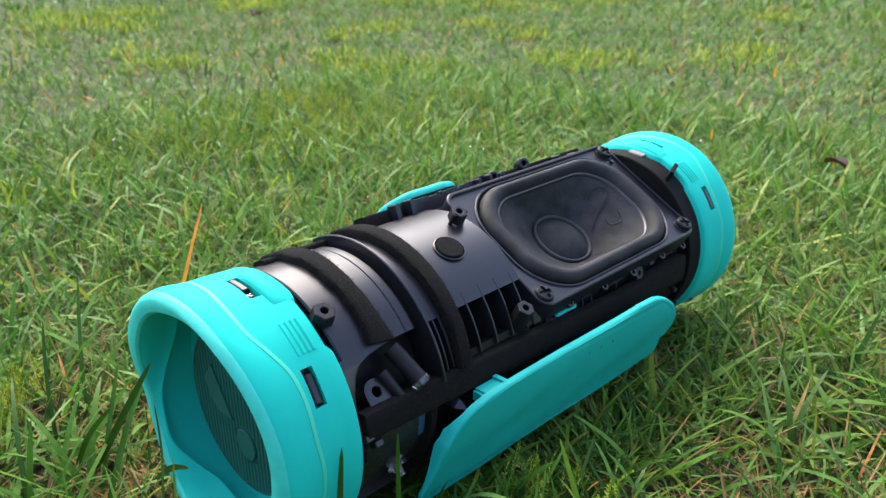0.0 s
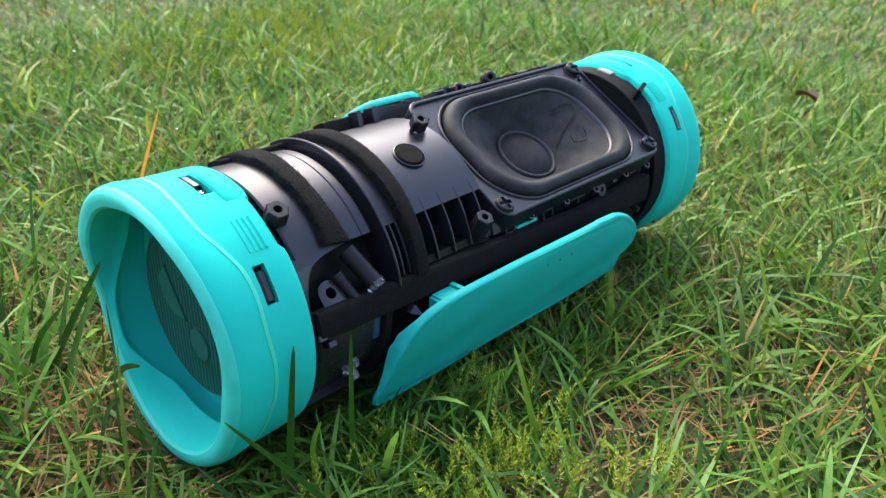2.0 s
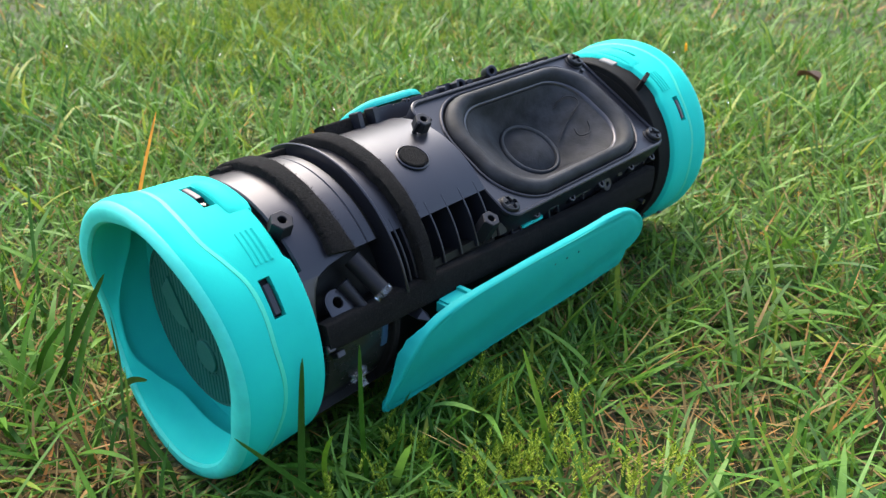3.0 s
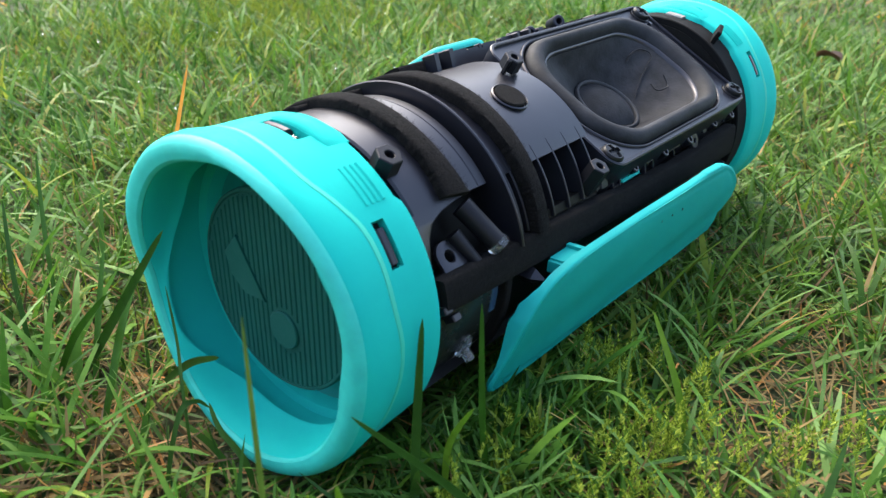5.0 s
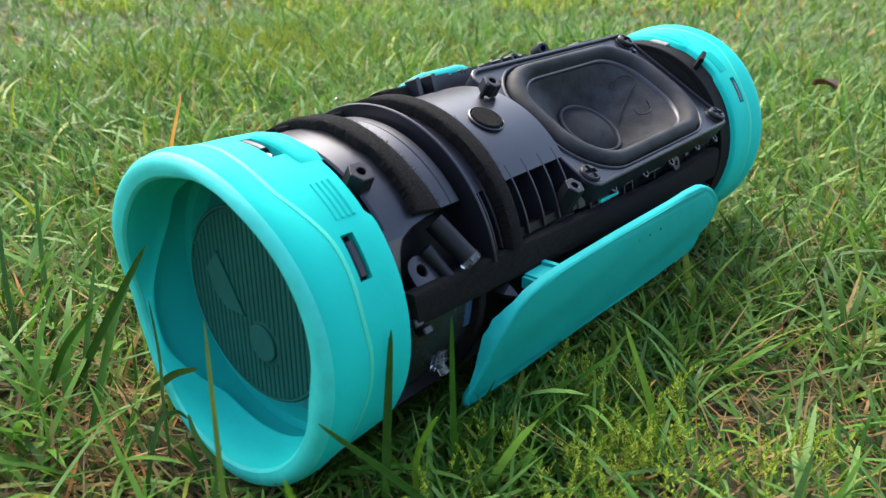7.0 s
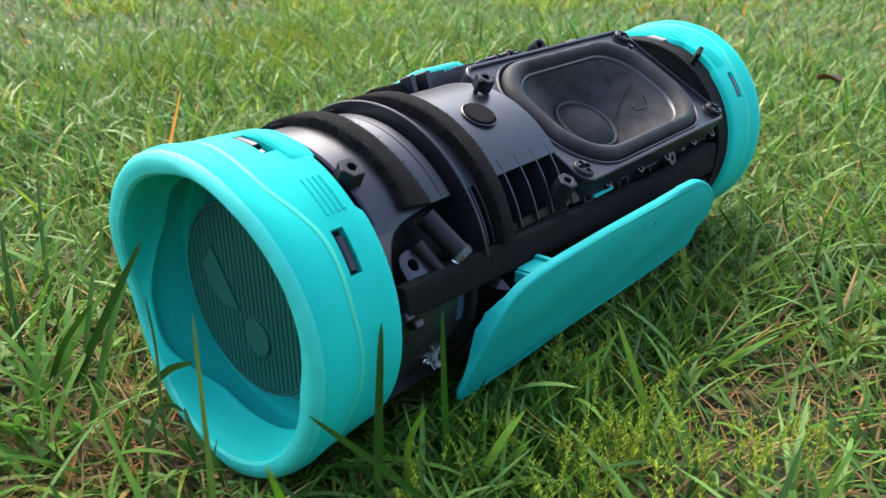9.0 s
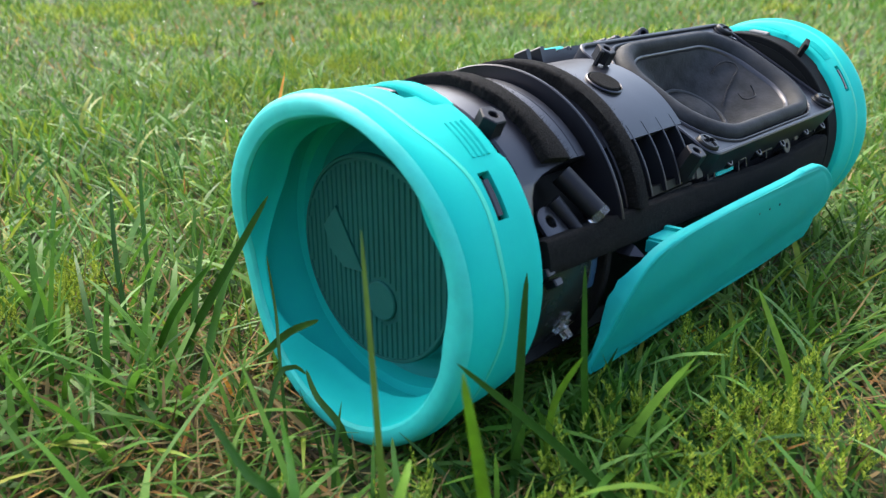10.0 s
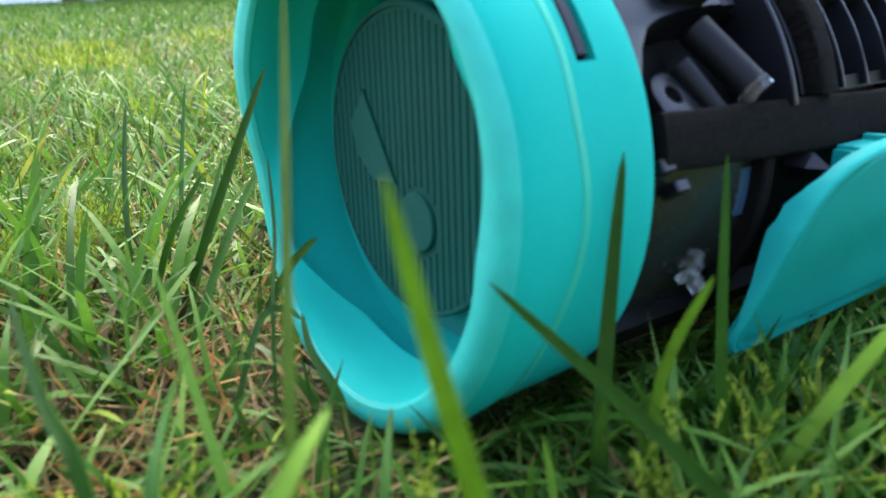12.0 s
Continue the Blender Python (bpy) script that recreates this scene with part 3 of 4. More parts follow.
# bosses
for top, hgt, ro in ((pol(-.1376, .0472, 3.6), .0052, .0034), (pol(-.0634, .0486, -17.9), .0045, .0030), (pol(-.0648, .0482, 35.8), .0100, .0032)):
    bm = bmesh.new()
    boss(bm, top, hgt, ro, .0013)
    part("screw_boss", bm, POCKET_BLACK, speaker, "black plastic hexagonal screw boss", smooth=15)
bm = bmesh.new()
for dx, dy in ((-.0030, .0004), (.0030, .0004), (0, .0030)):
    box(bm, pol(-.0634 + dx, .0455, -17.9) + Vector((0, dy, 0)), (.0014, .0014, .0055))
part("boss_legs", bm, POCKET_BLACK, speaker)


# driver: frame, surround, cone, dust cap, screws
driver = new("driver")
driver.parent = speaker
tagged(driver, "oblong black loudspeaker driver with rubber surround")
bm = bmesh.new()
skin(bm, [loop(*a) for a in ((.0545, .0310, .006, .0200), (.0545, .0310, .006, .0360), (.0541, .0306, .0058, .0364), (.0534, .0299, .0052, .0364),
                             (.0531, .0296, .005, .0361), (.0530, .0295, .005, .0351), (.0480, .0278, .0205, .0350), (.0466, .0264, .020, .0330))], True)
part("frame", bm, SATIN_BLACK, driver, "black moulded driver frame")
bm = bmesh.new()
skin(bm, [loop(*a) for a in ((.0474, .0272, .0215, .0344), (.0474, .0272, .0215, .0352), (.0470, .0268, .0211, .0364), (.0461, .0261, .0206, .0374), (.0450, .0251, .0200, .0380),
                             (.0437, .0243, .0193, .0382), (.0423, .0235, .0187, .0379), (.0409, .0227, .0182, .0371), (.0397, .0221, .0178, .0358),
                             (.0388, .0216, .0175, .0344), (.0384, .0213, .0173, .0334))], True)
part("surround", bm, RUBBER, driver, "rolled black rubber surround", smooth=60)
bm = bmesh.new()
skin(bm, [loop(*a) for a in ((.0386, .0215, .0174, .0338), (.0376, .0209, .0171, .0330), (.0316, .0190, .0163, .0302), (.0248, .0169, .0155, .0266), (.0190, .0150, .0146, .0234),
                             (.0150, .0138, .0136, .0210), (.0138, .0133, .0132, .0203), (.0133, .0130, .0129, .0210), (.0127, .0125, .0124, .0211), (.0123, .0122, .0121, .0206), (.0105, .0105, .0104, .0220),
                             (.0078, .0078, .0077, .0232), (.0050, .0050, .0049, .0240), (.0020, .0020, .0019, .0243), (.0001, .0001, .00009, .0243))], True)
part("cone", bm, PAPER_CONE, driver, "dark matt cone with round dust cap", smooth=60)
for name, rings, label in (("surround_seat", ((.0496, .0288, .0225, .0350), (.0494, .0286, .0224, .0357), (.0489, .0283, .0221, .0358), (.0483, .0279, .0218, .0355), (.0478, .0275, .0216, .0346)), "raised ring of the driver frame"),
                           ("cone_edge", ((.0390, .0218, .0177, .0334), (.0387, .0216, .0175, .0343), (.0382, .0212, .0172, .0342), (.0377, .0209, .0170, .0337), (.0374, .0207, .0169, .0326)), "paler glued edge of the cone"),
                           ("dust_cap_ring", ((.0143, .0138, .0137, .0206), (.0140, .0135, .0134, .0217), (.0133, .0130, .0129, .0220), (.0126, .0124, .0123, .0217), (.0123, .0122, .0121, .0206)), "paler ring round the dust cap")):
    bm = bmesh.new()
    skin(bm, [loop(*a) for a in rings], True)
    part(name, bm, GREY_PLASTIC if name == "cone_edge" else SATIN_BLACK if name == "surround_seat" else CONE_RING, driver, label, smooth=60)


def cone_height(x, y):
    """Height of the cone's face above the axis at a place between dust cap and edge."""
    for hx, hy, rad, z in ((.0150, .0138, .0136, .0210), (.0190, .0150, .0146, .0234), (.0248, .0169, .0155, .0266), (.0316, .0190, .0163, .0302), (.0376, .0209, .0171, .0330)):
        dx, dy = max(abs(x) - hx + rad, 0), max(abs(y) - hy + rad, 0)
        if math.hypot(dx, dy) <= rad:
            return z
    return .0340


# curved embossed mark on the cone
for marks in ([(.0235, .0105), (.0285, .0120), (.0330, .0100), (.0335, .0065), (.0290, .0040), (.0225, .0010), (.0160, -.0030)],
              [(.0235, -.0030), (.0225, -.0065), (.0255, -.0085), (.0290, -.0070), (.0300, -.0035)]):
    curve = bpy.data.curves.new("cone_mark", "CURVE")
    curve.dimensions, curve.bevel_depth, curve.bevel_resolution = "3D", .0003, 2
    sp = curve.splines.new("BEZIER")
    sp.bezier_points.add(len(marks) - 1)
    for bp_, (mx_, my_) in zip(sp.bezier_points, marks):
        lo, hi = cone_height(mx_ * .94, my_ * .94), cone_height(mx_ * 1.06, my_ * 1.06)
        bp_.co = (mx_, my_, .5 * (lo + hi) - .0004)
        bp_.handle_left_type = bp_.handle_right_type = "AUTO"
    curve.materials.append(PAPER_CONE)
    mark = new("cone_mark", curve)
    mark.parent = driver


def screw(parent, place, axis, r=.0043, turn=0.3):
    """A pan-head screw with a washer flange and a cross recess sunk into the head."""
    head = new("screw")
    head.parent = parent
    q = Vector(axis).to_track_quat("Z", "X").to_matrix()

    def dip(u, v):
        c, w = math.cos(turn), math.sin(turn)
        a, b = abs(u * c + v * w), abs(v * c - u * w)
        k = 1.0 if min(a, b) < .17 * r and max(a, b) < .62 * r else 0.0
        return .0014 * k * (1 - .35 * max(a, b) / (.62 * r))

    bm = bmesh.new()
    rows = []
    for f, h in ((1.06, -.001), (1.06, .0003), (1.02, .0006), (.90, .0007), (.88, .0016), (.84, .0021), (.76, .0025)):
        rows.append([Vector(place) + q @ Vector((f * r * math.cos(2 * math.pi * i / 56), f * r * math.sin(2 * math.pi * i / 56), h)) for i in range(56)])
    for f in (.66, .62, .60, .5, .4, .3, .24, .2, .16, .08, .0005):
        row = []
        for i in range(56):
            u, v = f * r * math.cos(2 * math.pi * i / 56), f * r * math.sin(2 * math.pi * i / 56)
            row.append(Vector(place) + q @ Vector((u, v, .0028 - .0006 * f * f - dip(u, v))))
        rows.append(row)
    skin(bm, rows, True)
    part("screw_head", bm, STEEL, head, "dark zinc cross-head screw", smooth=25)
    return head


for x, y in ((-.0500, -.0255), (.0506, -.0255), (.0500, .0255)):
    screw(driver, (x, y, .0350), (0, 0, 1), turn=x * 13 + y * 40)
for x, y in ((-.0515, -.0215), (.0515, .0185)):
    bm = bmesh.new()
    tube(bm, (x - .002, y + .001, .034), (x - .002, y + .001, .0362), .0011, .0009)
    part("locating_pin", bm, SATIN_BLACK, driver)

# lugs and teeth along the rails
for x, p in ((-.0350, 47), (-.0121, 48), (.0087, 49), (.0317, 48), (.0491, 48.5)):
    bm = bmesh.new()
    boss(bm, pol(x, .0428, p - 1), .004, .0019, .0009, sides=20, depth=.0025, axis=pol(0, 1, p * .5))
    box(bm, pol(x, .0405, p - 3), (.0050, .0030, .0030))
    part("lug", bm, SATIN_BLACK, speaker, "small black plastic lug")
rnd = random.Random(5)
bm = bmesh.new()
arc(bm, -.0565, .0530, 38.5, 47.0, .0350, .0404)
part("rail_ledge", bm, POCKET_BLACK, speaker)
bm = bmesh.new()
x = -.056
while x < .052:
    w = rnd.uniform(.002, .006)
    arc(bm, x, x + w, 42.5, 46.5 + rnd.uniform(0, 2.5), .038, .0402 + rnd.uniform(.0002, .0016))
    x += w + rnd.uniform(.001, .004)
part("rail_teeth", bm, SATIN_BLACK, speaker)
# upright wall and fittings on the far side of the driver
bm = bmesh.new()
arc(bm, -.0980, .0540, -57, -47.0, .0385, .0420)
part("left_rail", bm, SATIN_BLACK, speaker)
bm = bmesh.new()
for x0, x1, top in ((-.0620, -.0535, .0482), (-.0528, -.0470, .0476), (-.0463, -.0452, .0484), (-.0444, -.0372, .0481), (-.0366, -.0340, .0475), (-.0333, -.0270, .0484)):
    arc(bm, x0, x1, -53.5, -50.6, .0415, top, chamfer=.0003)
arc(bm, -.0620, -.0270, -53.3, -50.4, .0400, .0468, chamfer=.0003)
part("rail_wall", bm, SATIN_BLACK, speaker, "notched black plastic wall")
for x, w, top in ((-.0722, .0010, .0490), (-.0645, .0011, .0491), (-.0258, .0007, .0488), (-.0186, .0007, .0490), (-.0113, .0016, .0484), (.0292, .0010, .0478), (.0410, .0010, .0466)):
    bm = bmesh.new()
    arc(bm, x - w, x + w, -54, -47.5, .0410, top, chamfer=.0004)
    part("rib", bm, SATIN_BLACK, speaker)
bm = bmesh.new()
arc(bm, -.0258, -.0186, -54, -52.6, .0410, .0493, chamfer=.0003)
part("rail_block", bm, SATIN_BLACK, speaker)
for x, p, r in ((.0068, -51, .0478), (-.0150, -50, .0462)):
    bm = bmesh.new()
    boss(bm, pol(x, r + .0010, p), .0060, .0027, .0013, sides=24, depth=.004, axis=(-.35, -.45, .8))
    part("lug", bm, SATIN_BLACK, speaker, "small black plastic lug with hole")
# clips, pins and steps on the near side of the driver
for x0, x1, p0, p1, r in ((-.0490, -.0482, 46, 51.5, .0416), (-.0440, -.0432, 46, 52, .0414), (-.0490, -.0432, 50.8, 52, .0410), (-.0265, -.0257, 46, 53, .0417), (-.0257, -.0205, 47.2, 48.2, .0419),
                          (-.0205, -.0198, 46, 52.5, .0417), (-.0030, -.0022, 47, 53, .0414), (.0110, .0118, 46, 53.5, .0420), (.0148, .0156, 46, 53.5, .0420), (.0230, .0262, 47, 50, .0416),
                          (.0300, .0420, 48.6, 49.3, .0412), (-.0085, .0030, 48.8, 49.5, .0412), (.0440, .0448, 46, 50.5, .0414)):
    bm = bmesh.new()
    arc(bm, x0, x1, p0, p1, .0370, r, chamfer=.0002)
    part("clip", bm, SATIN_BLACK, speaker)
bm = bmesh.new()
boss(bm, pol(.0134, .0424, 50.5), .0015, .0030, .0010, sides=4, depth=.0014, axis=pol(0, 1, 45))
part("lug", bm, SATIN_BLACK, speaker, "small square black plastic lug")
for x, p, r in ((.0420, 73, .0432), (.0800, 104, .0445)):
    bm = bmesh.new()
    tube(bm, pol(x, r - .004, p), pol(x, r + .0022, p), .0015, .0012, 14)
    part("side_pin", bm, SATIN_BLACK, speaker)
bm = bmesh.new()
box(bm, pol(.0620, .0450, 4.5), (.0095, .0020, .0064), Matrix.Rotation(radians(20), 4, "Z"))
part("upright_fin", bm, MATT_BLACK, speaker)
bm = bmesh.new()
arc(bm, .0610, .0660, -27, -17, .0425, .0438, chamfer=.0004)
part("pale_pad", bm, PALE_PAD, speaker, "pale grey foam pad")

# pocket: eyelet tab, strut, clear-tipped column
bm = bmesh.new()
m = Matrix.Translation((-.1290, -.0267, .0296)) @ Matrix.Rotation(radians(18), 4, "X")


def tab_edge(a, grow):
    """Distance from the hole to the rim of the drop-shaped tab."""
    c, s = math.cos(a), math.sin(a)
    if s >= 0:
        return .0043 + grow
    return min((.0043 + grow) / max(abs(c), 1e-6), (.0095 + grow) / abs(s))


rows = []
for grow, z, hole in ((0, -.0012, 0), (0, -.0001, 0), (-.0002, 0, 0), (0, 0, .0019), (0, -.0002, .0017), (0, -.0012, .0017)):
    rows.append([m @ Vector(((hole or tab_edge(2 * math.pi * k / 40, grow)) * math.cos(2 * math.pi * k / 40),
                             (hole or tab_edge(2 * math.pi * k / 40, grow)) * math.sin(2 * math.pi * k / 40), z)) for k in range(40)])
skin(bm, rows, True)
part("eyelet_tab", bm, GREY_PLASTIC, speaker, "dark grey plastic tab with hole")
bm = bmesh.new()
tube(bm, (-.1250, -.0225, .0318), (-.1222, -.0315, .0285), .0022, .0016, 16)
part("strut", bm, POCKET_BLACK, speaker)
column = new("column")
column.parent = speaker
bm = bmesh.new()
tube(bm, (-.1190, -.0180, .0354), (-.1154, -.0306, .0321), .0031, .0028, 24)
part("stem", bm, POCKET_BLACK, column)
bm = bmesh.new()
tube(bm, (-.1155, -.0304, .0321), (-.1149, -.0324, .0316), .0032, .0031, 8)
part("clear_tip", bm, CLEAR, column, "clear plastic tip")

# flank below the long strip
bm = bmesh.new()
arc(bm, -.1430, .0700, 100, 250, .0400, .0440, step=5, chamfer=.0006)
part("lower_shell", bm, DARK_INSIDE, speaker)
bm = bmesh.new()
arc(bm, -.1370, -.1100, 58, 102, .0390, .0412, chamfer=.0006)
part("battery_cover", bm, SMOKED, speaker, "smoked glossy plastic cover")
bm = bmesh.new()
arc(bm, -.1150, -.1120, 62, 74, .0410, .0415)
part("blue_film", bm, BLUE_FILM, speaker, "blue printed film")
bm = bmesh.new()
arc(bm, -.1120, -.1090, 60, 104, .0400, .0440)
part("gasket", bm, FELT, speaker)
for x, p in ((-.1380, 57), (-.1345, 62)):
    bm = bmesh.new()
    box(bm, pol(x, .0432, p), (.0030, .0040, .0022), Matrix.Rotation(radians(-p), 4, "X"))
    part("catch", bm, GLOSS_BLACK, speaker)
clear_screw = new("clear_screw")
clear_screw.parent = speaker
bm = bmesh.new()
tube(bm, (-.1226, -.0405, .0028), (-.1222, -.0455, .0005), .0016, .0015, 12)
part("shank", bm, CLEAR, clear_screw)
bm = bmesh.new()
for k in range(3):
    box(bm, (-.1228, -.0418, .0032), (.0070, .0014, .0018), Matrix.Rotation(radians(60 * k + 15), 4, Vector((0, 1, -.3))))
part("wing_head", bm, CLEAR, clear_screw, "clear plastic wing head")
bm = bmesh.new()
lathe(bm, pol(-.1011, .0420, 63), pol(0, 1, 63), [(.0028, 0), (.0024, .0040), (.0004, .0072), (.00001, .0074)], 4)
part("pointed_catch", bm, GLOSS_BLACK, speaker, smooth=10)


# flank panels: the right one hangs loose, its lower edge in the grass
RIGHT_NEAR = [(-100, .0), (55.2, -.0080), (56.0, -.0170), (56.7, -.0330), (57.3, -.0500), (58.2, -.0650), (59.0, -.0780), (59.4, -.0850), (60.3, -.0920), (62.0, -.0990), (64.8, -.1042),
              (68.5, -.1078), (74, -.1110), (82, -.1137), (90, -.1166), (93, -.1176), (95.5, -.1165), (97, -.1130), (140, -.1130)]
RIGHT_FAR = [(-100, .0), (55.2, .0), (56.2, .0042), (58.3, .0085), (62, .0128), (66, .0155), (70, .0166), (74, .0159), (78.5, .0120), (80.5, .0094), (81.4, .0094), (96, .0096), (110, .0096), (140, .0096)]
LEFT_NEAR = [(-100, -.050), (56, -.0450), (61.5, -.0500), (66, -.0560), (74, -.0620), (90, -.0660), (130, -.066)]
LEFT_FAR = [(-100, -.03), (56, -.0400), (61.5, -.0370), (66, -.0265), (74, -.0190), (90, -.0150), (130, -.015)]


def flank_panel(side, near, far, start, end, middle):
    """A curved cover on the flank; middle: the centre of its curve."""
    panel = new("flank_panel")
    panel.parent = speaker
    tagged(panel, "turquoise plastic flank panel with rounded ends")

    def at(x, r, p):
        return pol(x, r, side * p) + Vector((0, *middle))

    ps = [start + (end - start) * i / 60 for i in range(61)]
    bm = bmesh.new()
    outer, inner = [], []
    for p in ps:
        a, b = wave(near, p), wave(far, p)
        top = max(0.0, 1 - (p - start) / 3.2)
        low = max(0.0, 1 - (end - p) / 1.0)
        xs = [a + .0004, a + .0018, a + .0032] + [a + .0032 + (b - a - .0064) * k / 24 for k in range(1, 24)] + [b - .0032, b - .0018, b - .0004]
        n = len(xs)
        ro = []
        for i, x in enumerate(xs):
            e = min(i, n - 1 - i)
            drop = max((.0024, .0012, .0)[min(e, 2)], .0024 * top ** 1.5) + .0006 * low
            ro.append(at(x, .0530 - drop, p))
        outer.append(ro)
        inner.append([at(x, .0502, p) for x in xs])
    slab(bm, outer, inner)
    part("shell", bm, PANEL, panel, smooth=50)
    # bevelled border round the near end, the top and the far end
    line = [(wave(near, q), q) for q in np.linspace(end - 1, start + .3, 40)]
    xa, xb = line[-1][0], wave(far, start + .3)
    line += [(xa + (xb - xa) * k / 30, start) for k in range(1, 30)]
    line += [(wave(far, q), q) for q in np.linspace(start + .3, end - 6, 30)]
    flat = [Vector((x, radians(p) * .052)) for x, p in line]
    inside = Vector((sum(q.x for q in flat) / len(flat), radians((start + end) / 2) * .052))
    rows_o, rows_i = [], []
    for k, q in enumerate(flat):
        d = flat[min(k + 2, len(flat) - 1)] - flat[max(k - 2, 0)]
        out = Vector((-d.y, d.x)).normalized()
        if out.dot(q - inside) < 0:
            out = -out
        ro, ri = [], []
        for off, r, low in ((-.0030, .05308, .0512), (-.0022, .05318, .0508), (-.0010, .05270, .0502), (-.0003, .0518, .0499), (.0, .0505, .0498)):
            w = q + out * off
            p = math.degrees(w.y / .052)
            ro.append(at(w.x, r, p))
            ri.append(at(w.x, low, p))
        rows_o.append(ro)
        rows_i.append(ri)
    bm = bmesh.new()
    slab(bm, rows_o, rows_i)
    part("edge", bm, PANEL_LIT_EDGE, panel, smooth=60)
    return panel


PANEL_R, SKIRT, YAW = .0525, 77.0, .06


def hanging_panel(near, far, start, end):
    """The long cover of the other flank: a thin shell round the body, straight below, with a crisp border and a return wall."""
    panel = new("flank_panel")
    panel.parent = speaker
    tagged(panel, "turquoise plastic flank panel with rounded ends")
    fall = Vector((0, -math.cos(radians(SKIRT)), -math.sin(radians(SKIRT))))

    swing = Vector((0, -math.cos(radians(DRIVER_TILT)), math.sin(radians(DRIVER_TILT)))) * YAW

    def at(x, r, p):
        away = swing * (x + .105)
        if p <= SKIRT:
            return pol(x, r, p) + away
        return pol(x, r, SKIRT) + away + fall * (radians(p - SKIRT) * PANEL_R * (1 - .44 * (x + .08) / .089))

    us = [0, .0015, .004, .008, .014, .024, .042] + [.06 + .88 * k / 24 for k in range(0, 25)] + [.958, .976, .986, .992, .996, .9985, 1]
    ps = [start + d for d in (0, .15, .4, .8, 1.4, 2.2, 3.4)] + [start + 3.4 + (end - start - 4.0) * k / 44 for k in range(1, 45)] + [end - .3, end]
    outer, inner = [], []
    for p in ps:
        a, b = wave(near, p), wave(far, p)
        ro, ri = [], []
        for u in us:
            x = a + (b - a) * u
            d = min(x - a, b - x, radians(p - start) * PANEL_R, radians(end - p) * PANEL_R + .0006)
            e = max(0.0, 1 - d / .0011)
            g = max(0.0, 1 - abs(d - .0024) / .0009)
            ro.append(at(x, PANEL_R - .0009 * e ** 2.0 - .0005 * g + .00018 * math.sin(x * 90 + p * .3), p))
            ri.append(at(x, PANEL_R - .0022, p))
        outer.append(ro)
        inner.append(ri)
    bm = bmesh.new()
    slab(bm, outer, inner)
    part("shell", bm, PANEL, panel, smooth=60)
    line = [(wave(near, q), q) for q in np.linspace(end - .5, start + .3, 60)]
    xa, xb = line[-1][0], wave(far, start + .3)
    line += [(xa + (xb - xa) * k / 30, start) for k in range(1, 30)]
    line += [(wave(far, q), q) for q in np.linspace(start + .3, 80, 40)]
    flat = [Vector((x, radians(p) * PANEL_R)) for x, p in line]
    inside = Vector((-.04, radians((start + end) / 2) * PANEL_R))
    rows_o, rows_i = [], []
    for k, q in enumerate(flat):
        d = flat[min(k + 2, len(flat) - 1)] - flat[max(k - 2, 0)]
        out = Vector((-d.y, d.x)).normalized()
        if out.dot(q - inside) < 0:
            out = -out
        ro, ri = [], []
        deep = (1.0 - .62 * min(1.0, max(0.0, (-out.y - .25) / .6))) * min(1.0, max(.15, (94 - math.degrees(q.y / PANEL_R)) / 24))
        for off, drop in ((-.0003, .0006), (.0001, .0009), (.0004, .0016), (.0006, .0030), (.0008, .0050), (.0009, .0075)):
            w, v = q + out * off, q + out * (off - .0014)
            ro.append(at(w.x, PANEL_R - drop * deep, math.degrees(w.y / PANEL_R)))
            ri.append(at(v.x, PANEL_R - drop * deep - .0008, math.degrees(v.y / PANEL_R)))
        rows_o.append(ro)
        rows_i.append(ri)
    bm = bmesh.new()
    slab(bm, rows_o, rows_i)
    part("edge", bm, PANEL_LIT_EDGE, panel, smooth=60)
    return panel


right_panel = hanging_panel(RIGHT_NEAR, RIGHT_FAR, 55.2, 96.5)
for x, w, p, q, r in ((-.0940, .0012, 60.6, 65.0, .0503), (-.0928, .0086, 59.8, 64.5, .0500), (-.0842, .0018, 58.6, 63.0, .0510)):
    bm = bmesh.new()
    arc(bm, x, x + w, p, q, .0455, r)
    part("tab", bm, PANEL_LIT_EDGE, right_panel)
bm = bmesh.new()
arc(bm, -.0425, -.0300, 49.3, 51.0, .0400, .0416)
part("tab", bm, PANEL_LIT_EDGE, right_panel)


def panel_point(x, r, p):
    """A point of the loose panel, which stands a little away at its far end."""
    return pol(x, r, p) + Vector((0, -math.cos(radians(DRIVER_TILT)), math.sin(radians(DRIVER_TILT)))) * YAW * (x + .105)


for i in range(5):
    bm = bmesh.new()
    lathe(bm, panel_point(-.0560 + i * .0070, PANEL_R - .0001, 63.5), pol(0, 1, 63.5), [(.00045, 0), (.0004, .0002), (.00001, .0002)], 10)
    part("indicator_hole", bm, SATIN_BLACK, right_panel, "small dark indicator hole")
flank_panel(-1, LEFT_NEAR, LEFT_FAR, 63.6, 108, (0, 0))


# ---- fence across the end of the lawn ----
FENCE_FOOT, FENCE_TURN = Vector((-.275 + 5.3 * .663, -.121 + 5.3 * .748, .075)), -41.5


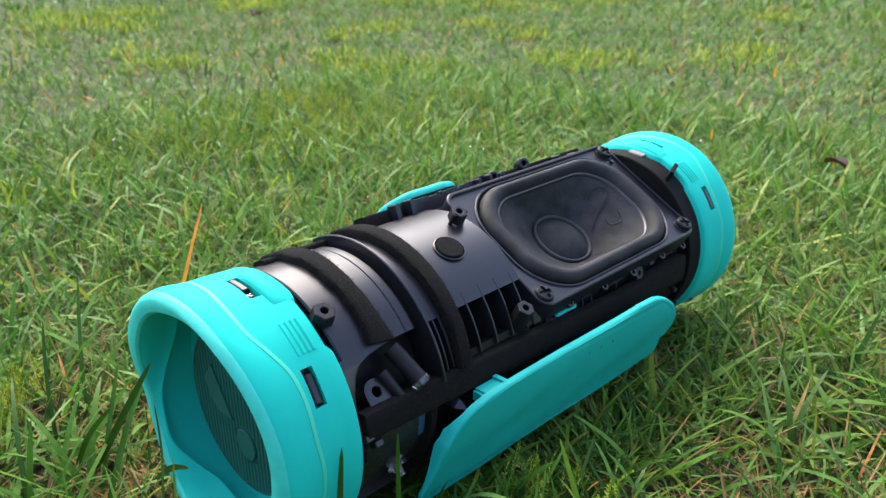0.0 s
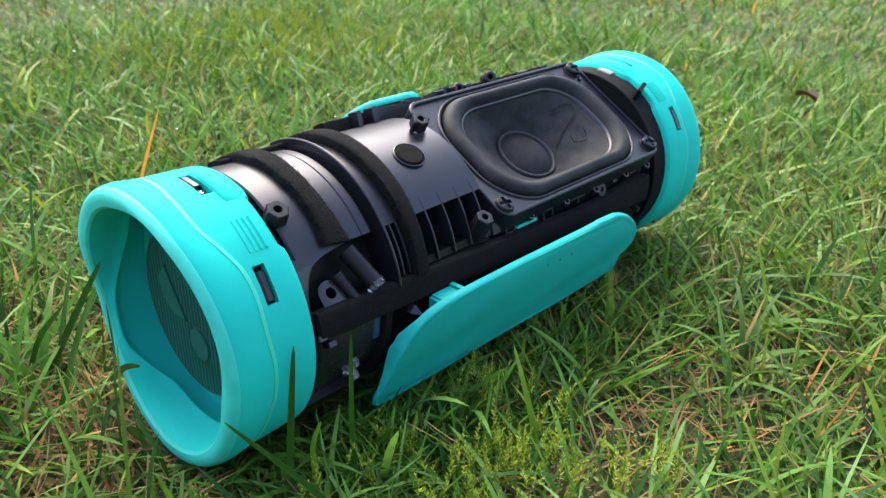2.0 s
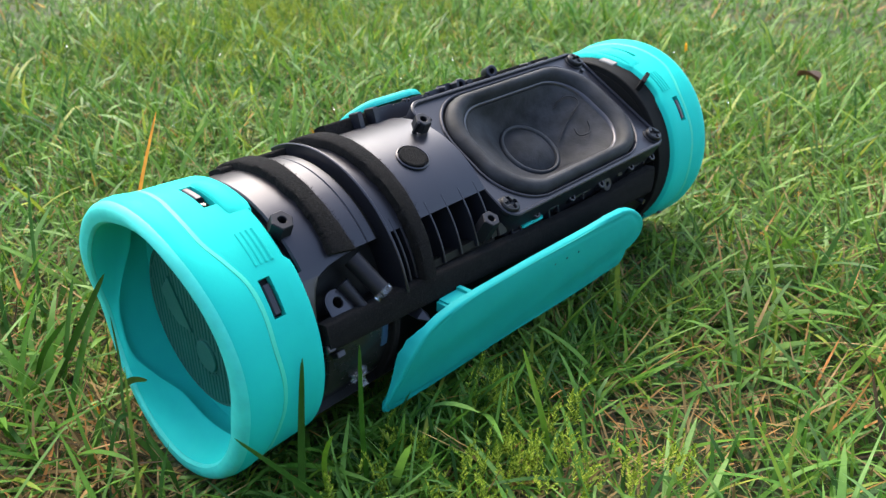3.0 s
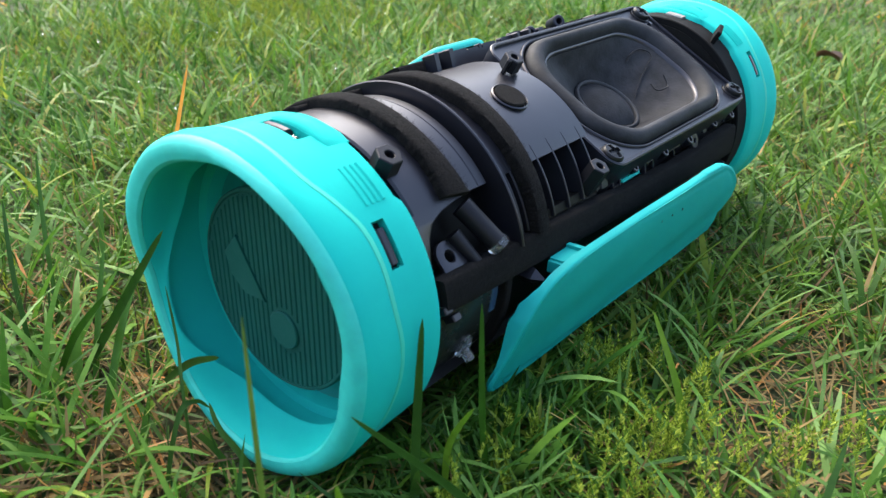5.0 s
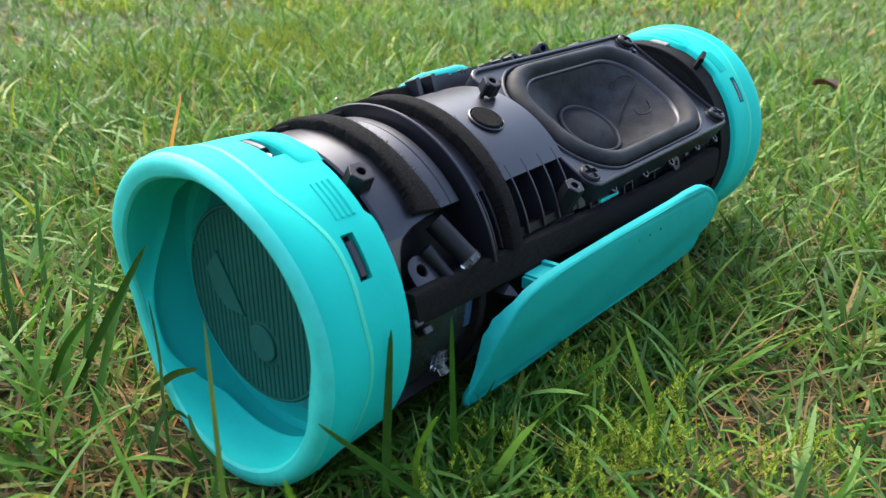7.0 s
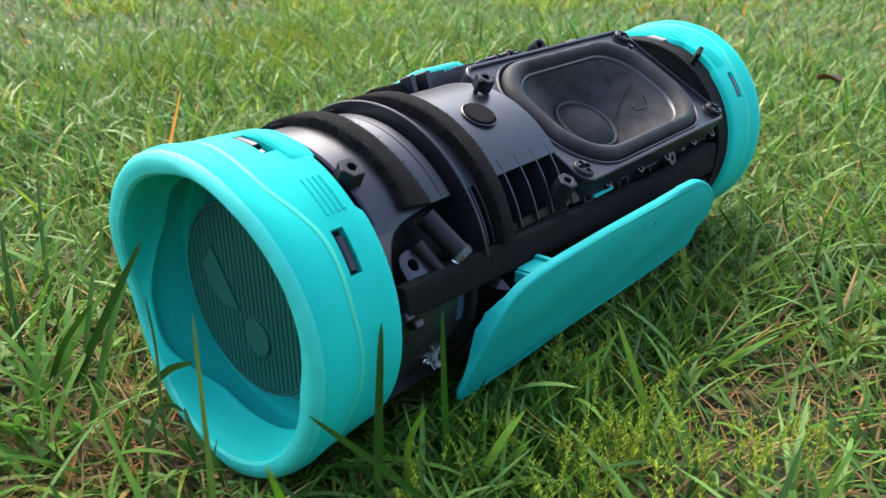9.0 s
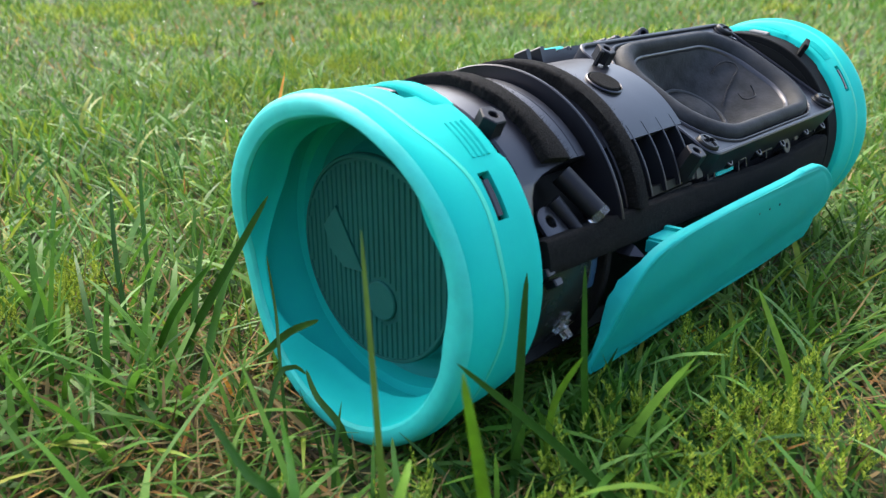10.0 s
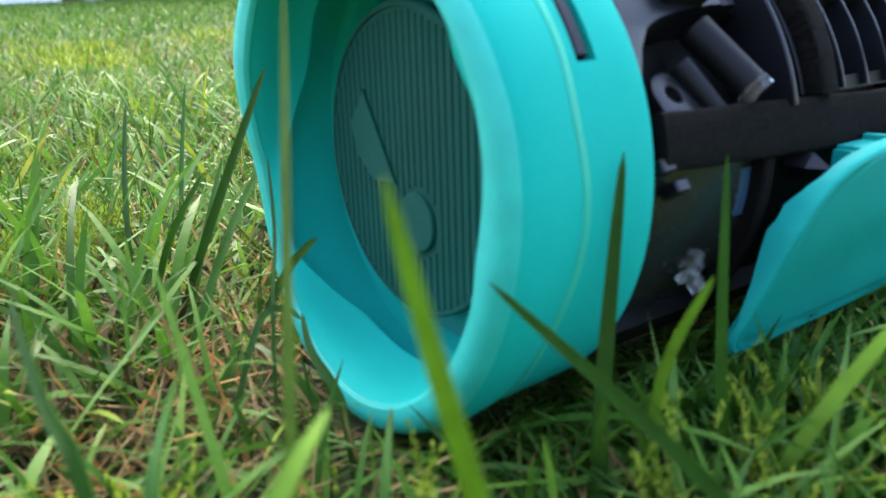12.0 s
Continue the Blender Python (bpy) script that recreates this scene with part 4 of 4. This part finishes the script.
def build_fence():
    fence = new("fence")
    fence.matrix_world = Matrix.Translation(FENCE_FOOT) @ Matrix.Rotation(radians(FENCE_TURN), 4, "Z")
    tagged(fence, "brown weathered timber fence between pale concrete posts", "fence")
    span = 2.52
    for i in range(-1, 4):
        bm = bmesh.new()
        box(bm, (-.46 + i * span, 0, .9), (.11, .11, 1.9), bevel=.008)
        part("post", bm, CONCRETE, fence, "pale concrete post")
    slat_bm = bmesh.new()
    box(slat_bm, (0, 0, 0), (span - .09, .018, .165), Matrix.Rotation(radians(5), 4, "X"), bevel=.003)
    first = None
    for i in range(-1, 3):
        for k in range(12):
            place = Vector((-.46 + (i + .5) * span, .02, .09 + k * .145))
            if first is None:
                first = part("slat", slat_bm, FENCE_WOOD, fence)
                first.location = place
            else:
                ob = new("slat", first.data)
                ob.parent = fence
                ob.location = place
    bm = bmesh.new()
    box(bm, (-3.13, .02, .9), (.20, .03, 1.8), bevel=.003)
    part("end_board", bm, FENCE_WOOD, fence)


build_fence()


# ---- white wall beside the fence ----
def build_white_wall():
    bm = bmesh.new()
    box(bm, (-6.24, .10, 1.15), (6.0, .25, 2.5), bevel=.01)
    ob = part("wall_west", bm, plastic("white_painted_wall", (0.78, 0.79, 0.80), 0.8, bump=0.3, fine=60.0, coarse=2.0, spread=0.06))
    ob.matrix_world = Matrix.Translation(FENCE_FOOT) @ Matrix.Rotation(radians(FENCE_TURN), 4, "Z")
    tagged(ob, "white painted wall where the fence ends", "wall", kind="structure")


build_white_wall()


# ---- unseen plain wall, added behind the camera to hold back low sky light ----
def build_light_block():
    bm = bmesh.new()
    box(bm, (0, 0, 1.15), (16.0, .3, 2.5), bevel=0)
    ob = part("unseen_wall_south", bm, plastic("light_block_wall", (0.17, 0.155, 0.14), 0.9, bump=0.3, fine=60.0, coarse=2.0, spread=0.2))
    ob.matrix_world = Matrix.Translation((-.26 - 6.0 * .663, -.16 - 6.0 * .748, 0)) @ Matrix.Rotation(radians(FENCE_TURN), 4, "Z")
    tagged(ob, "unseen brownish wall added to dim light from behind the camera", "wall", kind="structure")


build_light_block()


# ---- lawn ----
def blade_mesh(name, material, base, length, width, azimuth, lean, bend, twist, levels, parent=None):
    """Many blades as one mesh of tapering, bending strips."""
    s = np.linspace(0, 1, levels)
    ang = lean[:, None] + bend[:, None] * s[None, :]
    ca, sa = np.cos(azimuth)[:, None], np.sin(azimuth)[:, None]
    length = length.copy()

    def grow():
        step = length / (levels - 1)
        zero = np.zeros((len(length), 1))
        out = np.concatenate([zero, np.cumsum(np.sin(ang[:, :-1]) * step[:, None], 1)], 1)
        up = np.concatenate([zero, np.cumsum(np.cos(ang[:, :-1]) * step[:, None], 1)], 1)
        return np.stack([base[:, 0:1] + out * ca, base[:, 1:2] + out * sa, base[:, 2:3] + up], 2)

    # blades that would run into the speaker stay short beneath it
    centre = grow()
    for _ in range(3):
        length[~clear_of_speaker(centre)] *= 0.55
        centre = grow()
    ta = azimuth[:, None] + math.pi / 2 + twist[:, None] * s[None, :]
    w = width[:, None] * 0.5 * np.minimum(1.0, 0.55 + 1.6 * s[None, :]) * np.sqrt(np.clip(1 - s[None, :] ** 2.2, 0, 1))
    side = np.stack([np.cos(ta) * w, np.sin(ta) * w, 0.25 * w * np.sin(ta * 3)], 2)
    keep = clear_of_speaker(centre)
    centre, side = centre[keep], side[keep]
    n = len(centre)
    verts = np.empty((n, 2 * levels - 1, 3))
    verts[:, 0:2 * levels - 2:2] = (centre - side)[:, :-1]
    verts[:, 1:2 * levels - 2:2] = (centre + side)[:, :-1]
    verts[:, -1] = centre[:, -1]
    nv = 2 * levels - 1
    quads = np.array([[2 * i, 2 * i + 1, 2 * i + 3, 2 * i + 2] for i in range(levels - 2)]).reshape(-1)
    tri = np.array([2 * levels - 4, 2 * levels - 3, 2 * levels - 2])
    pattern = np.concatenate([quads, tri])
    loops = (np.arange(n)[:, None] * nv + pattern[None, :]).reshape(-1)
    sizes = np.array([4] * (levels - 2) + [3])
    starts_one = np.concatenate([[0], np.cumsum(sizes)[:-1]])
    starts = (np.arange(n)[:, None] * len(pattern) + starts_one[None, :]).reshape(-1)
    me = bpy.data.meshes.new(name)
    me.vertices.add(n * nv)
    me.vertices.foreach_set("co", verts.reshape(-1).astype(np.float32))
    me.loops.add(len(loops))
    me.loops.foreach_set("vertex_index", loops.astype(np.int32))
    me.polygons.add(len(starts))
    me.polygons.foreach_set("loop_start", starts.astype(np.int32))
    me.update(calc_edges=True)
    me.validate()
    me.materials.append(material)
    me.shade_smooth()
    ob = new(name, me)
    ob.parent = parent
    return ob


def clear_of_speaker(c):
    """Blades that do not pass through the speaker."""
    x, y, z = c[..., 0], c[..., 1], c[..., 2] - AXIS_HEIGHT
    inside = (x > -.176) & (x < .101) & (np.hypot(y, z) < .0485)
    panel = (x > -.123) & (x < .037) & (np.abs(np.hypot(y + YAW * (x + .105), z) - .0530) < .0050) & (y < -.028) & (z < .008) & (z > -.026)
    return ~(inside | panel).any(axis=1)


rng = np.random.default_rng(7)


def depth_in(p, a, b, c, d):
    """How far each place lies inside a rectangle."""
    return np.minimum(np.minimum(p[:, 0] - a, b - p[:, 0]), np.minimum(p[:, 1] - c, d - p[:, 1]))


def scatter(n, x0, x1, y0, y1, holes=(), feather=.12):
    """Random places in a rectangle that thin out towards its rim and into its holes."""
    p = np.stack([rng.uniform(x0, x1, n), rng.uniform(y0, y1, n), np.full(n, -.002)], 1)
    p[:, 2] += rise(p[:, 0], p[:, 1])
    p = p[rng.uniform(0, feather, n) < depth_in(p, x0, x1, y0, y1)]
    for hole in holes:
        p = p[rng.uniform(0, feather, len(p)) > depth_in(p, *hole)]
    return p


def clumped(p, cell, strength):
    """How lush the lawn is at each place, 0 to 1."""
    q = np.zeros(len(p))
    for k, (fx, fy, ph) in enumerate(((1.0, .35, 0.3), (-.6, 1.1, 1.7), (1.9, 1.3, 4.1), (-2.3, 1.7, 2.2))):
        q += np.sin((p[:, 0] * fx + p[:, 1] * fy) * 2 * math.pi / cell + ph) / (1 + .5 * k)
    return 1 + strength * q / 2.2


MOSS_SPOTS = ((-.112, -.084, .024, 150), (-.088, -.108, .022, 80), (-.074, -.064, .012, 45), (-.150, -.082, .024, 100), (-.178, -.078, .018, 90), (-.208, -.070, .022, 110), (-.222, -.030, .022, 90), (-.20, .12, .03, 110), (.19, .45, .14, 1500))


def lawn(name, material, p, lengths, widths, lean, bend, levels, label, lush=0.25, cell=.23, limit=None):
    for cx, cy, cr, _ in MOSS_SPOTS:
        p = p[(np.hypot(p[:, 0] - cx, p[:, 1] - cy) > cr) | (rng.uniform(0, 1, len(p)) > .18)]
    if material is GRASS:
        for share, *thin in ((.56, -.33, -.165, -.10, .13), (.42, -.185, .02, -.15, -.058)):
            p = p[(rng.uniform(0, .03, len(p)) > depth_in(p, *thin)) | (rng.uniform(0, 1, len(p)) > share)]
    n = len(p)
    ln = rng.uniform(lengths[0], lengths[1], n) * clumped(p, cell, lush)
    if limit is not None:
        ln = np.minimum(ln, limit(p))
    ob = blade_mesh(name, material, p, ln, rng.uniform(widths[0], widths[1], n), rng.uniform(0, 2 * math.pi, n),
                    rng.uniform(lean[0], lean[1], n), rng.uniform(bend[0], bend[1], n), rng.normal(0, .7, n), levels)
    return tagged(ob, label, "grass", kind="stuff")


def near_limit(p):
    """Shorter round the place from which the lawn is looked at, and mown low close by the speaker."""
    d = np.hypot(p[:, 0] + .262, p[:, 1] + .155)
    e = np.hypot(p[:, 0] + .232, p[:, 1] + .118)
    d = np.minimum(d, e)
    return np.where(d < .08, .018 + .25 * d, .2)


wide = scatter(560000, -6.0, 8.0, -5.5, 8.5, [(-.75, 1.6, -.8, 1.75)], .3)
across = (wide[:, 0] + .26) * .663 + (wide[:, 1] + .16) * .748
wide = wide[(across > -4.2) & (across < 5.35) & (np.hypot(wide[:, 0], wide[:, 1]) < rng.uniform(4.5, 9.0, len(wide)))]
lawn("grass", GRASS, scatter(80000, -.48, .58, -.46, .68), (.012, .034), (.0008, .0020), (.15, 1.2), (.2, 1.5), 6,
     "short green lawn grass round the speaker", limit=near_limit)
lawn("grass", GRASS, scatter(10500, -.42, .55, -.42, .62), (.028, .056), (.0013, .0030), (.3, 1.2), (.2, 1.4), 8,
     "longer green grass leaves standing out of the lawn", limit=near_limit)
lawn("grass", GRASS, scatter(14000, -.48, .58, -.46, .68), (.014, .040), (.0004, .0009), (.2, 1.4), (-.4, 1.2), 5,
     "fine thin grass stems between the leaves", limit=near_limit)
lawn("grass", GRASS, scatter(120000, -.75, 1.6, -.8, 1.75, [(-.48, .58, -.46, .68)], .25), (.010, .030), (.0012, .0027), (.2, 1.3), (.2, 1.5), 5,
     "green lawn grass behind the speaker", lush=.4, cell=.17)
lawn("grass", GRASS, scatter(4500, -.75, 1.6, -.8, 1.75, [(-.48, .58, -.46, .68)], .25), (.024, .042), (.0014, .0026), (.3, 1.1), (.4, 1.5), 6,
     "longer leaves in the lawn behind the speaker", lush=.3)
lawn("grass", GRASS, wide, (.018, .04), (.003, .007), (.2, 1.0), (.2, 1.2), 4,
     "green lawn grass towards the fence", cell=.8)
lawn("thatch", STRAW, scatter(21000, -.42, .55, -.42, .62), (.012, .042), (.0004, .0013), (.75, 1.55), (-.7, .7), 6,
     "dry straw and dead grass lying in the lawn", lush=.1)
lawn("thatch", STRAW, scatter(11000, -.45, 1.6, -.5, 1.7, [(-.42, .55, -.42, .62)]), (.014, .034), (.0012, .003), (.6, 1.5), (-.1, .3), 4,
     "dry straw scattered in the lawn", lush=.1)

lawn("thatch", STRAW, scatter(5200, -.02, .40, -.30, -.075), (.015, .045), (.0006, .0018), (.7, 1.6), (-.7, .7), 6,
     "matted brown straw between the blades", lush=.1)
lawn("thatch", STRAW, scatter(4200, -.31, -.10, -.02, .20), (.012, .035), (.0008, .0018), (.8, 1.6), (-.2, .4), 5,
     "matted brown straw between the blades", lush=.1)
lawn("thatch", STRAW, scatter(2600, -.19, .03, -.15, -.055, feather=.02), (.010, .030), (.0005, .0013), (1.0, 1.6), (-.5, .6), 6,
     "tan straw lying over dark soil beside the speaker", lush=.1)
lawn("thatch", STRAW, scatter(2600, -.30, -.15, -.11, .06, feather=.03), (.014, .034), (.0005, .0014), (1.0, 1.6), (-.5, .6), 6,
     "tan straw lying over dark soil before the speaker", lush=.1)

lawn("grass", GRASS, scatter(5000, -.175, .02, -.062, .01, feather=.01), (.006, .014), (.0006, .0014), (.3, 1.3), (.1, 1.0), 4,
     "short shaded grass under the speaker", lush=.1)
lawn("grass", GRASS, scatter(1300, -.14, .03, -.067, -.047, feather=.004), (.009, .019), (.0008, .0018), (.1, .9), (.2, 1.0), 5,
     "short grass in the shade under the flank panel", lush=.1)
lawn("grass", GRASS, scatter(1500, -.155, .05, -.090, -.054, feather=.008), (.012, .026), (.0010, .0022), (.2, 1.1), (.2, 1.2), 6,
     "grass growing up against the flank panel", lush=.15)
lawn("grass", GRASS, scatter(700, -.150, -.085, -.072, -.030, feather=.01), (.018, .030), (.0012, .0024), (.1, .9), (.2, 1.2), 6,
     "tufts of grass at the loose end of the panel", lush=.1)
lawn("grass", MID_LEAF, scatter(480, -.31, -.175, .01, .20, feather=.02), (.028, .052), (.0014, .0030), (.2, 1.1), (.2, 1.3), 8,
     "green grass leaves beside the cap's mouth", limit=near_limit)
lawn("dry_leaf", ORANGE_LEAF, scatter(420, -.45, 1.6, -.2, 1.7), (.010, .026), (.0012, .0034), (.3, 1.3), (-.2, .6), 5,
     "orange and yellow withered leaf tips in the lawn", lush=.1)
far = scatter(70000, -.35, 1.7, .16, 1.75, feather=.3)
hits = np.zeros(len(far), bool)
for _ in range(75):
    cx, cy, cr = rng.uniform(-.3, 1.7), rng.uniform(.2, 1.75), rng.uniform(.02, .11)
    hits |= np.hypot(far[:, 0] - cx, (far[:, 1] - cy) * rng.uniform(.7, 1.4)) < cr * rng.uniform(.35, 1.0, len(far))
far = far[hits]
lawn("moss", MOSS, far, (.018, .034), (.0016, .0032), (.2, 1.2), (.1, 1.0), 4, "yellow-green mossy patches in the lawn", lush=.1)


def moss_patch(centre, radius, count, label):
    """Feathery shoots: short stems set all round with tiny leaves, tighter towards the tip."""
    tufts = max(6, count // 7)
    spot = rng.normal(0, radius * .55, (tufts, 2))
    at = spot[rng.integers(0, tufts, count)] + rng.normal(0, .0020, (count, 2))
    lift = rng.uniform(.003, .015, tufts)[rng.integers(0, tufts, count)]
    foot = np.stack([centre[0] + at[:, 0], centre[1] + at[:, 1], rng.uniform(.001, .004, count) + lift], 1)
    n = 30
    tall = rng.uniform(.005, .011, count)
    sway = rng.normal(0, .25, (count, 2))
    u = np.tile(np.linspace(0, 1, n), count)
    p = np.repeat(foot, n, 0)
    p[:, 2] += u * np.repeat(tall, n)
    p[:, :2] += np.repeat(sway * tall[:, None], n, 0) * u[:, None] ** 2
    m = len(p)
    ob = blade_mesh("moss", MOSS, p, rng.uniform(.0011, .0020, m) * (1.1 - .45 * u), rng.uniform(.0004, .0007, m), rng.uniform(0, 2 * math.pi, m),
                    rng.uniform(.9, 1.3, m) - .8 * u, rng.uniform(-.5, .3, m), np.zeros(m), 3)
    tagged(ob, label, "moss", kind="stuff")


for cx, cy, cr, count in MOSS_SPOTS:
    moss_patch((cx, cy), cr, count, "yellow-green feathery moss among the grass")


def single_blade(points, width, material, label, category="grass blade", twist=0.0):
    """One leaf of grass along a few places, keeled along its middle."""
    pts = [Vector(p) for p in points]
    path = []
    m = len(pts) - 1
    for i in range(15):
        s = i / 14 * m
        k = min(int(s), m - 1)
        f = s - k
        p0, p1, p2, p3 = pts[max(k - 1, 0)], pts[k], pts[k + 1], pts[min(k + 2, m)]
        path.append(p1 + 0.5 * f * (p2 - p0 + f * (2 * p0 - 5 * p1 + 4 * p2 - p3 + f * (3 * (p1 - p2) + p3 - p0))))
    bm = bmesh.new()
    outer, inner = [], []
    for i, p in enumerate(path):
        d = (path[min(i + 1, 14)] - path[max(i - 1, 0)]).normalized()
        side = d.cross((Vector((-.85, -.45, .3)))).normalized()
        side = (Matrix.Rotation(twist * i / 14, 3, d) @ side)
        nrm = side.cross(d).normalized()
        s = i / 14
        w = width * .5 * min(1, .6 + s) * math.sqrt(max(0.003, 1 - s ** 2.4))
        outer.append([p - side * w + nrm * w * .25, p, p + side * w + nrm * w * .25])
        inner.append([q - nrm * .00012 for q in outer[-1]])
    slab(bm, outer, inner)
    ob = part("grass_blade", bm, material, smooth=80)
    tagged(ob, label, category, "single grass blades round the speaker")
    return ob


single_blade([(-.2147, -.0715, -.002), (-.2091, -.0627, .030), (-.2053, -.0569, .050), (-.1976, -.0454, .081)], .0016, OLIVE_LEAF, "tall upright olive grass blade before the speaker")
single_blade([(-.1810, -.0662, -.002), (-.1934, -.0729, .030), (-.2012, -.0771, .050), (-.2067, -.0784, .069)], .0028, BRIGHT_LEAF, "light green grass blade before the speaker")
single_blade([(-.1597, -.0526, -.002), (-.1546, -.0490, .030), (-.1498, -.0464, .0581)], .0026, DARK_LEAF, "dark green upright grass blade beside the end cap")
single_blade([(-.140, -.062, -.002), (-.137, -.0560, .025), (-.1322, -.0505, .0558)], .0020, MID_LEAF, "thin green grass blade beside the speaker")
single_blade([(-.1850, .0700, -.002), (-.1790, .0430, .036), (-.1735, .0207, .0676)], .0030, DARK_LEAF, "dark broad grass blade touching the cap's rim")
single_blade([(-.190, .074, -.002), (-.187, .056, .026), (-.182, .040, .045)], .0026, MID_LEAF, "green grass blade beside the cap's rim")
single_blade([(-.1742, .0320, .0150), (-.1747, .0150, .0300), (-.1762, -.0014, .0402)], .0024, DARK_LEAF, "short dark grass leaf across the cap's mouth")
single_blade([(-.186, .0020, -.002), (-.1810, .0103, .0236), (-.1760, .0180, .0360), (-.1735, .0240, .0500)], .0011, DARK_LEAF, "thin dark grass stem before the cap's mouth")
single_blade([(-.150, -.090, .002), (-.160, -.0680, .024), (-.1745, -.0475, .0452)], .0024, DARK_LEAF, "dark grass leaf leaning on the end cap")
single_blade([(-.1490, -.0540, -.002), (-.1535, -.0580, .028), (-.1571, -.0675, .0474)], .0019, BRIGHT_LEAF, "light green grass leaf bending past the speaker")
single_blade([(-.150, .062, -.002), (-.140, .075, .045), (-.1086, .1026, .0837)], .0022, ORANGE_LEAF, "tall orange dried grass blade behind the cap")
single_blade([(-.087, -.094, -.002), (-.087, -.0868, .0219), (-.0836, -.0748, .0412)], .0022, BRIGHT_LEAF, "light green grass blade beside the flank panel")

single_blade([(-.2290, -.0640, .0), (-.2190, -.0690, .0330), (-.2120, -.0690, .0430), (-.2060, -.0660, .0470)], .0024, BRIGHT_LEAF, "light green grass leaf arching before the speaker")
single_blade([(-.2230, -.0640, .0), (-.2238, -.0537, .0385), (-.2249, -.0447, .0440), (-.2253, -.0330, .0515)], .0026, DARK_LEAF, "dark green grass leaf leaning over the lawn")
single_blade([(-.2240, -.0600, .0), (-.2190, -.0506, .0300), (-.2133, -.0407, .0377), (-.2067, -.0282, .0389)], .0024, MID_LEAF, "grey-green grass leaf leaning towards the cap")
single_blade([(-.1925, -.0490, -.002), (-.1907, -.0461, .0160), (-.1822, -.0346, .0242)], .0022, MID_LEAF, "short grass leaf under the cap's rim")
single_blade([(-.1330, -.0570, -.002), (-.1290, -.0550, .0100), (-.1230, -.0590, .0200)], .0020, MID_LEAF, "short grass leaf beside the flank panel")
single_blade([(-.1970, .0020, -.002), (-.1866, .0048, .0234), (-.1814, .0038, .0268), (-.1795, .0010, .0250)], .0016, DARK_LEAF, "thin curled grass leaf before the cap's rim")
single_blade([(-.1800, -.0180, -.002), (-.1795, -.0131, .0142), (-.1800, -.0038, .0206), (-.1789, .0017, .0258)], .0022, DARK_LEAF, "dark grass leaf leaning on the cap's rim")
single_blade([(-.1890, .0510, -.002), (-.1768, .0617, .0239), (-.1671, .0697, .0424)], .0024, MID_LEAF, "green grass blade beside the cap's rim")
single_blade([(-.1930, .0400, -.002), (-.1750, .0502, .0268), (-.1630, .0556, .0413)], .0028, MID_LEAF, "green grass blade beside the cap's rim")
single_blade([(-.1930, .0750, -.002), (-.1868, .0913, .0320), (-.1811, .1008, .0544)], .0022, DARK_LEAF, "upright dark grass blade in the lawn")
single_blade([(-.1735, .1005, -.002), (-.1634, .1207, .0291), (-.1547, .1344, .0547)], .0022, MID_LEAF, "upright green grass blade in the lawn")


def dead_leaf(place, size, turn, label):
    bm = bmesh.new()
    outer, inner = [], []
    for i in range(9):
        s = i / 8
        w = size * .38 * math.sin(math.pi * min(max(s, .02), .98)) ** .7
        row = []
        for k in (-1, -.5, 0, .5, 1):
            row.append(Vector(((s - .5) * size, k * w, size * .18 * (k * k) + size * .12 * math.sin(s * 4))))
        outer.append(row)
        inner.append([q - Vector((0, 0, .0004)) for q in row])
    slab(bm, outer, inner)
    ob = part("dead_leaf", bm, DEAD_LEAF, smooth=70)
    ob.matrix_world = pose(*place, 8, -6, turn)
    tagged(ob, label, "leaf")


dead_leaf((.571, 1.152, .024), .035, 30, "dark curled dead leaf lying on the lawn")
dead_leaf((.360, .000, .022), .020, 70, "small reddish brown dead leaf on the lawn")


def dew():
    """Drops of water caught on the blades."""
    bm = bmesh.new()
    r2 = random.Random(11)
    for i in range(150):
        d = r2.uniform(.12, 1.5)
        a = radians(r2.uniform(-5, 95))
        x, y = -.05 + d * math.cos(a), .02 + d * math.sin(a)
        if abs(y) < .065 and x < .12:
            continue
        bmesh.ops.create_icosphere(bm, subdivisions=2, radius=r2.uniform(.0004, .0008), matrix=Matrix.Translation((x, y, r2.uniform(.012, .032))))
    ob = part("dew_drop", bm, WATER, smooth=180)
    tagged(ob, "clear dew drops hanging on grass blades", "dew", kind="stuff")


dew()
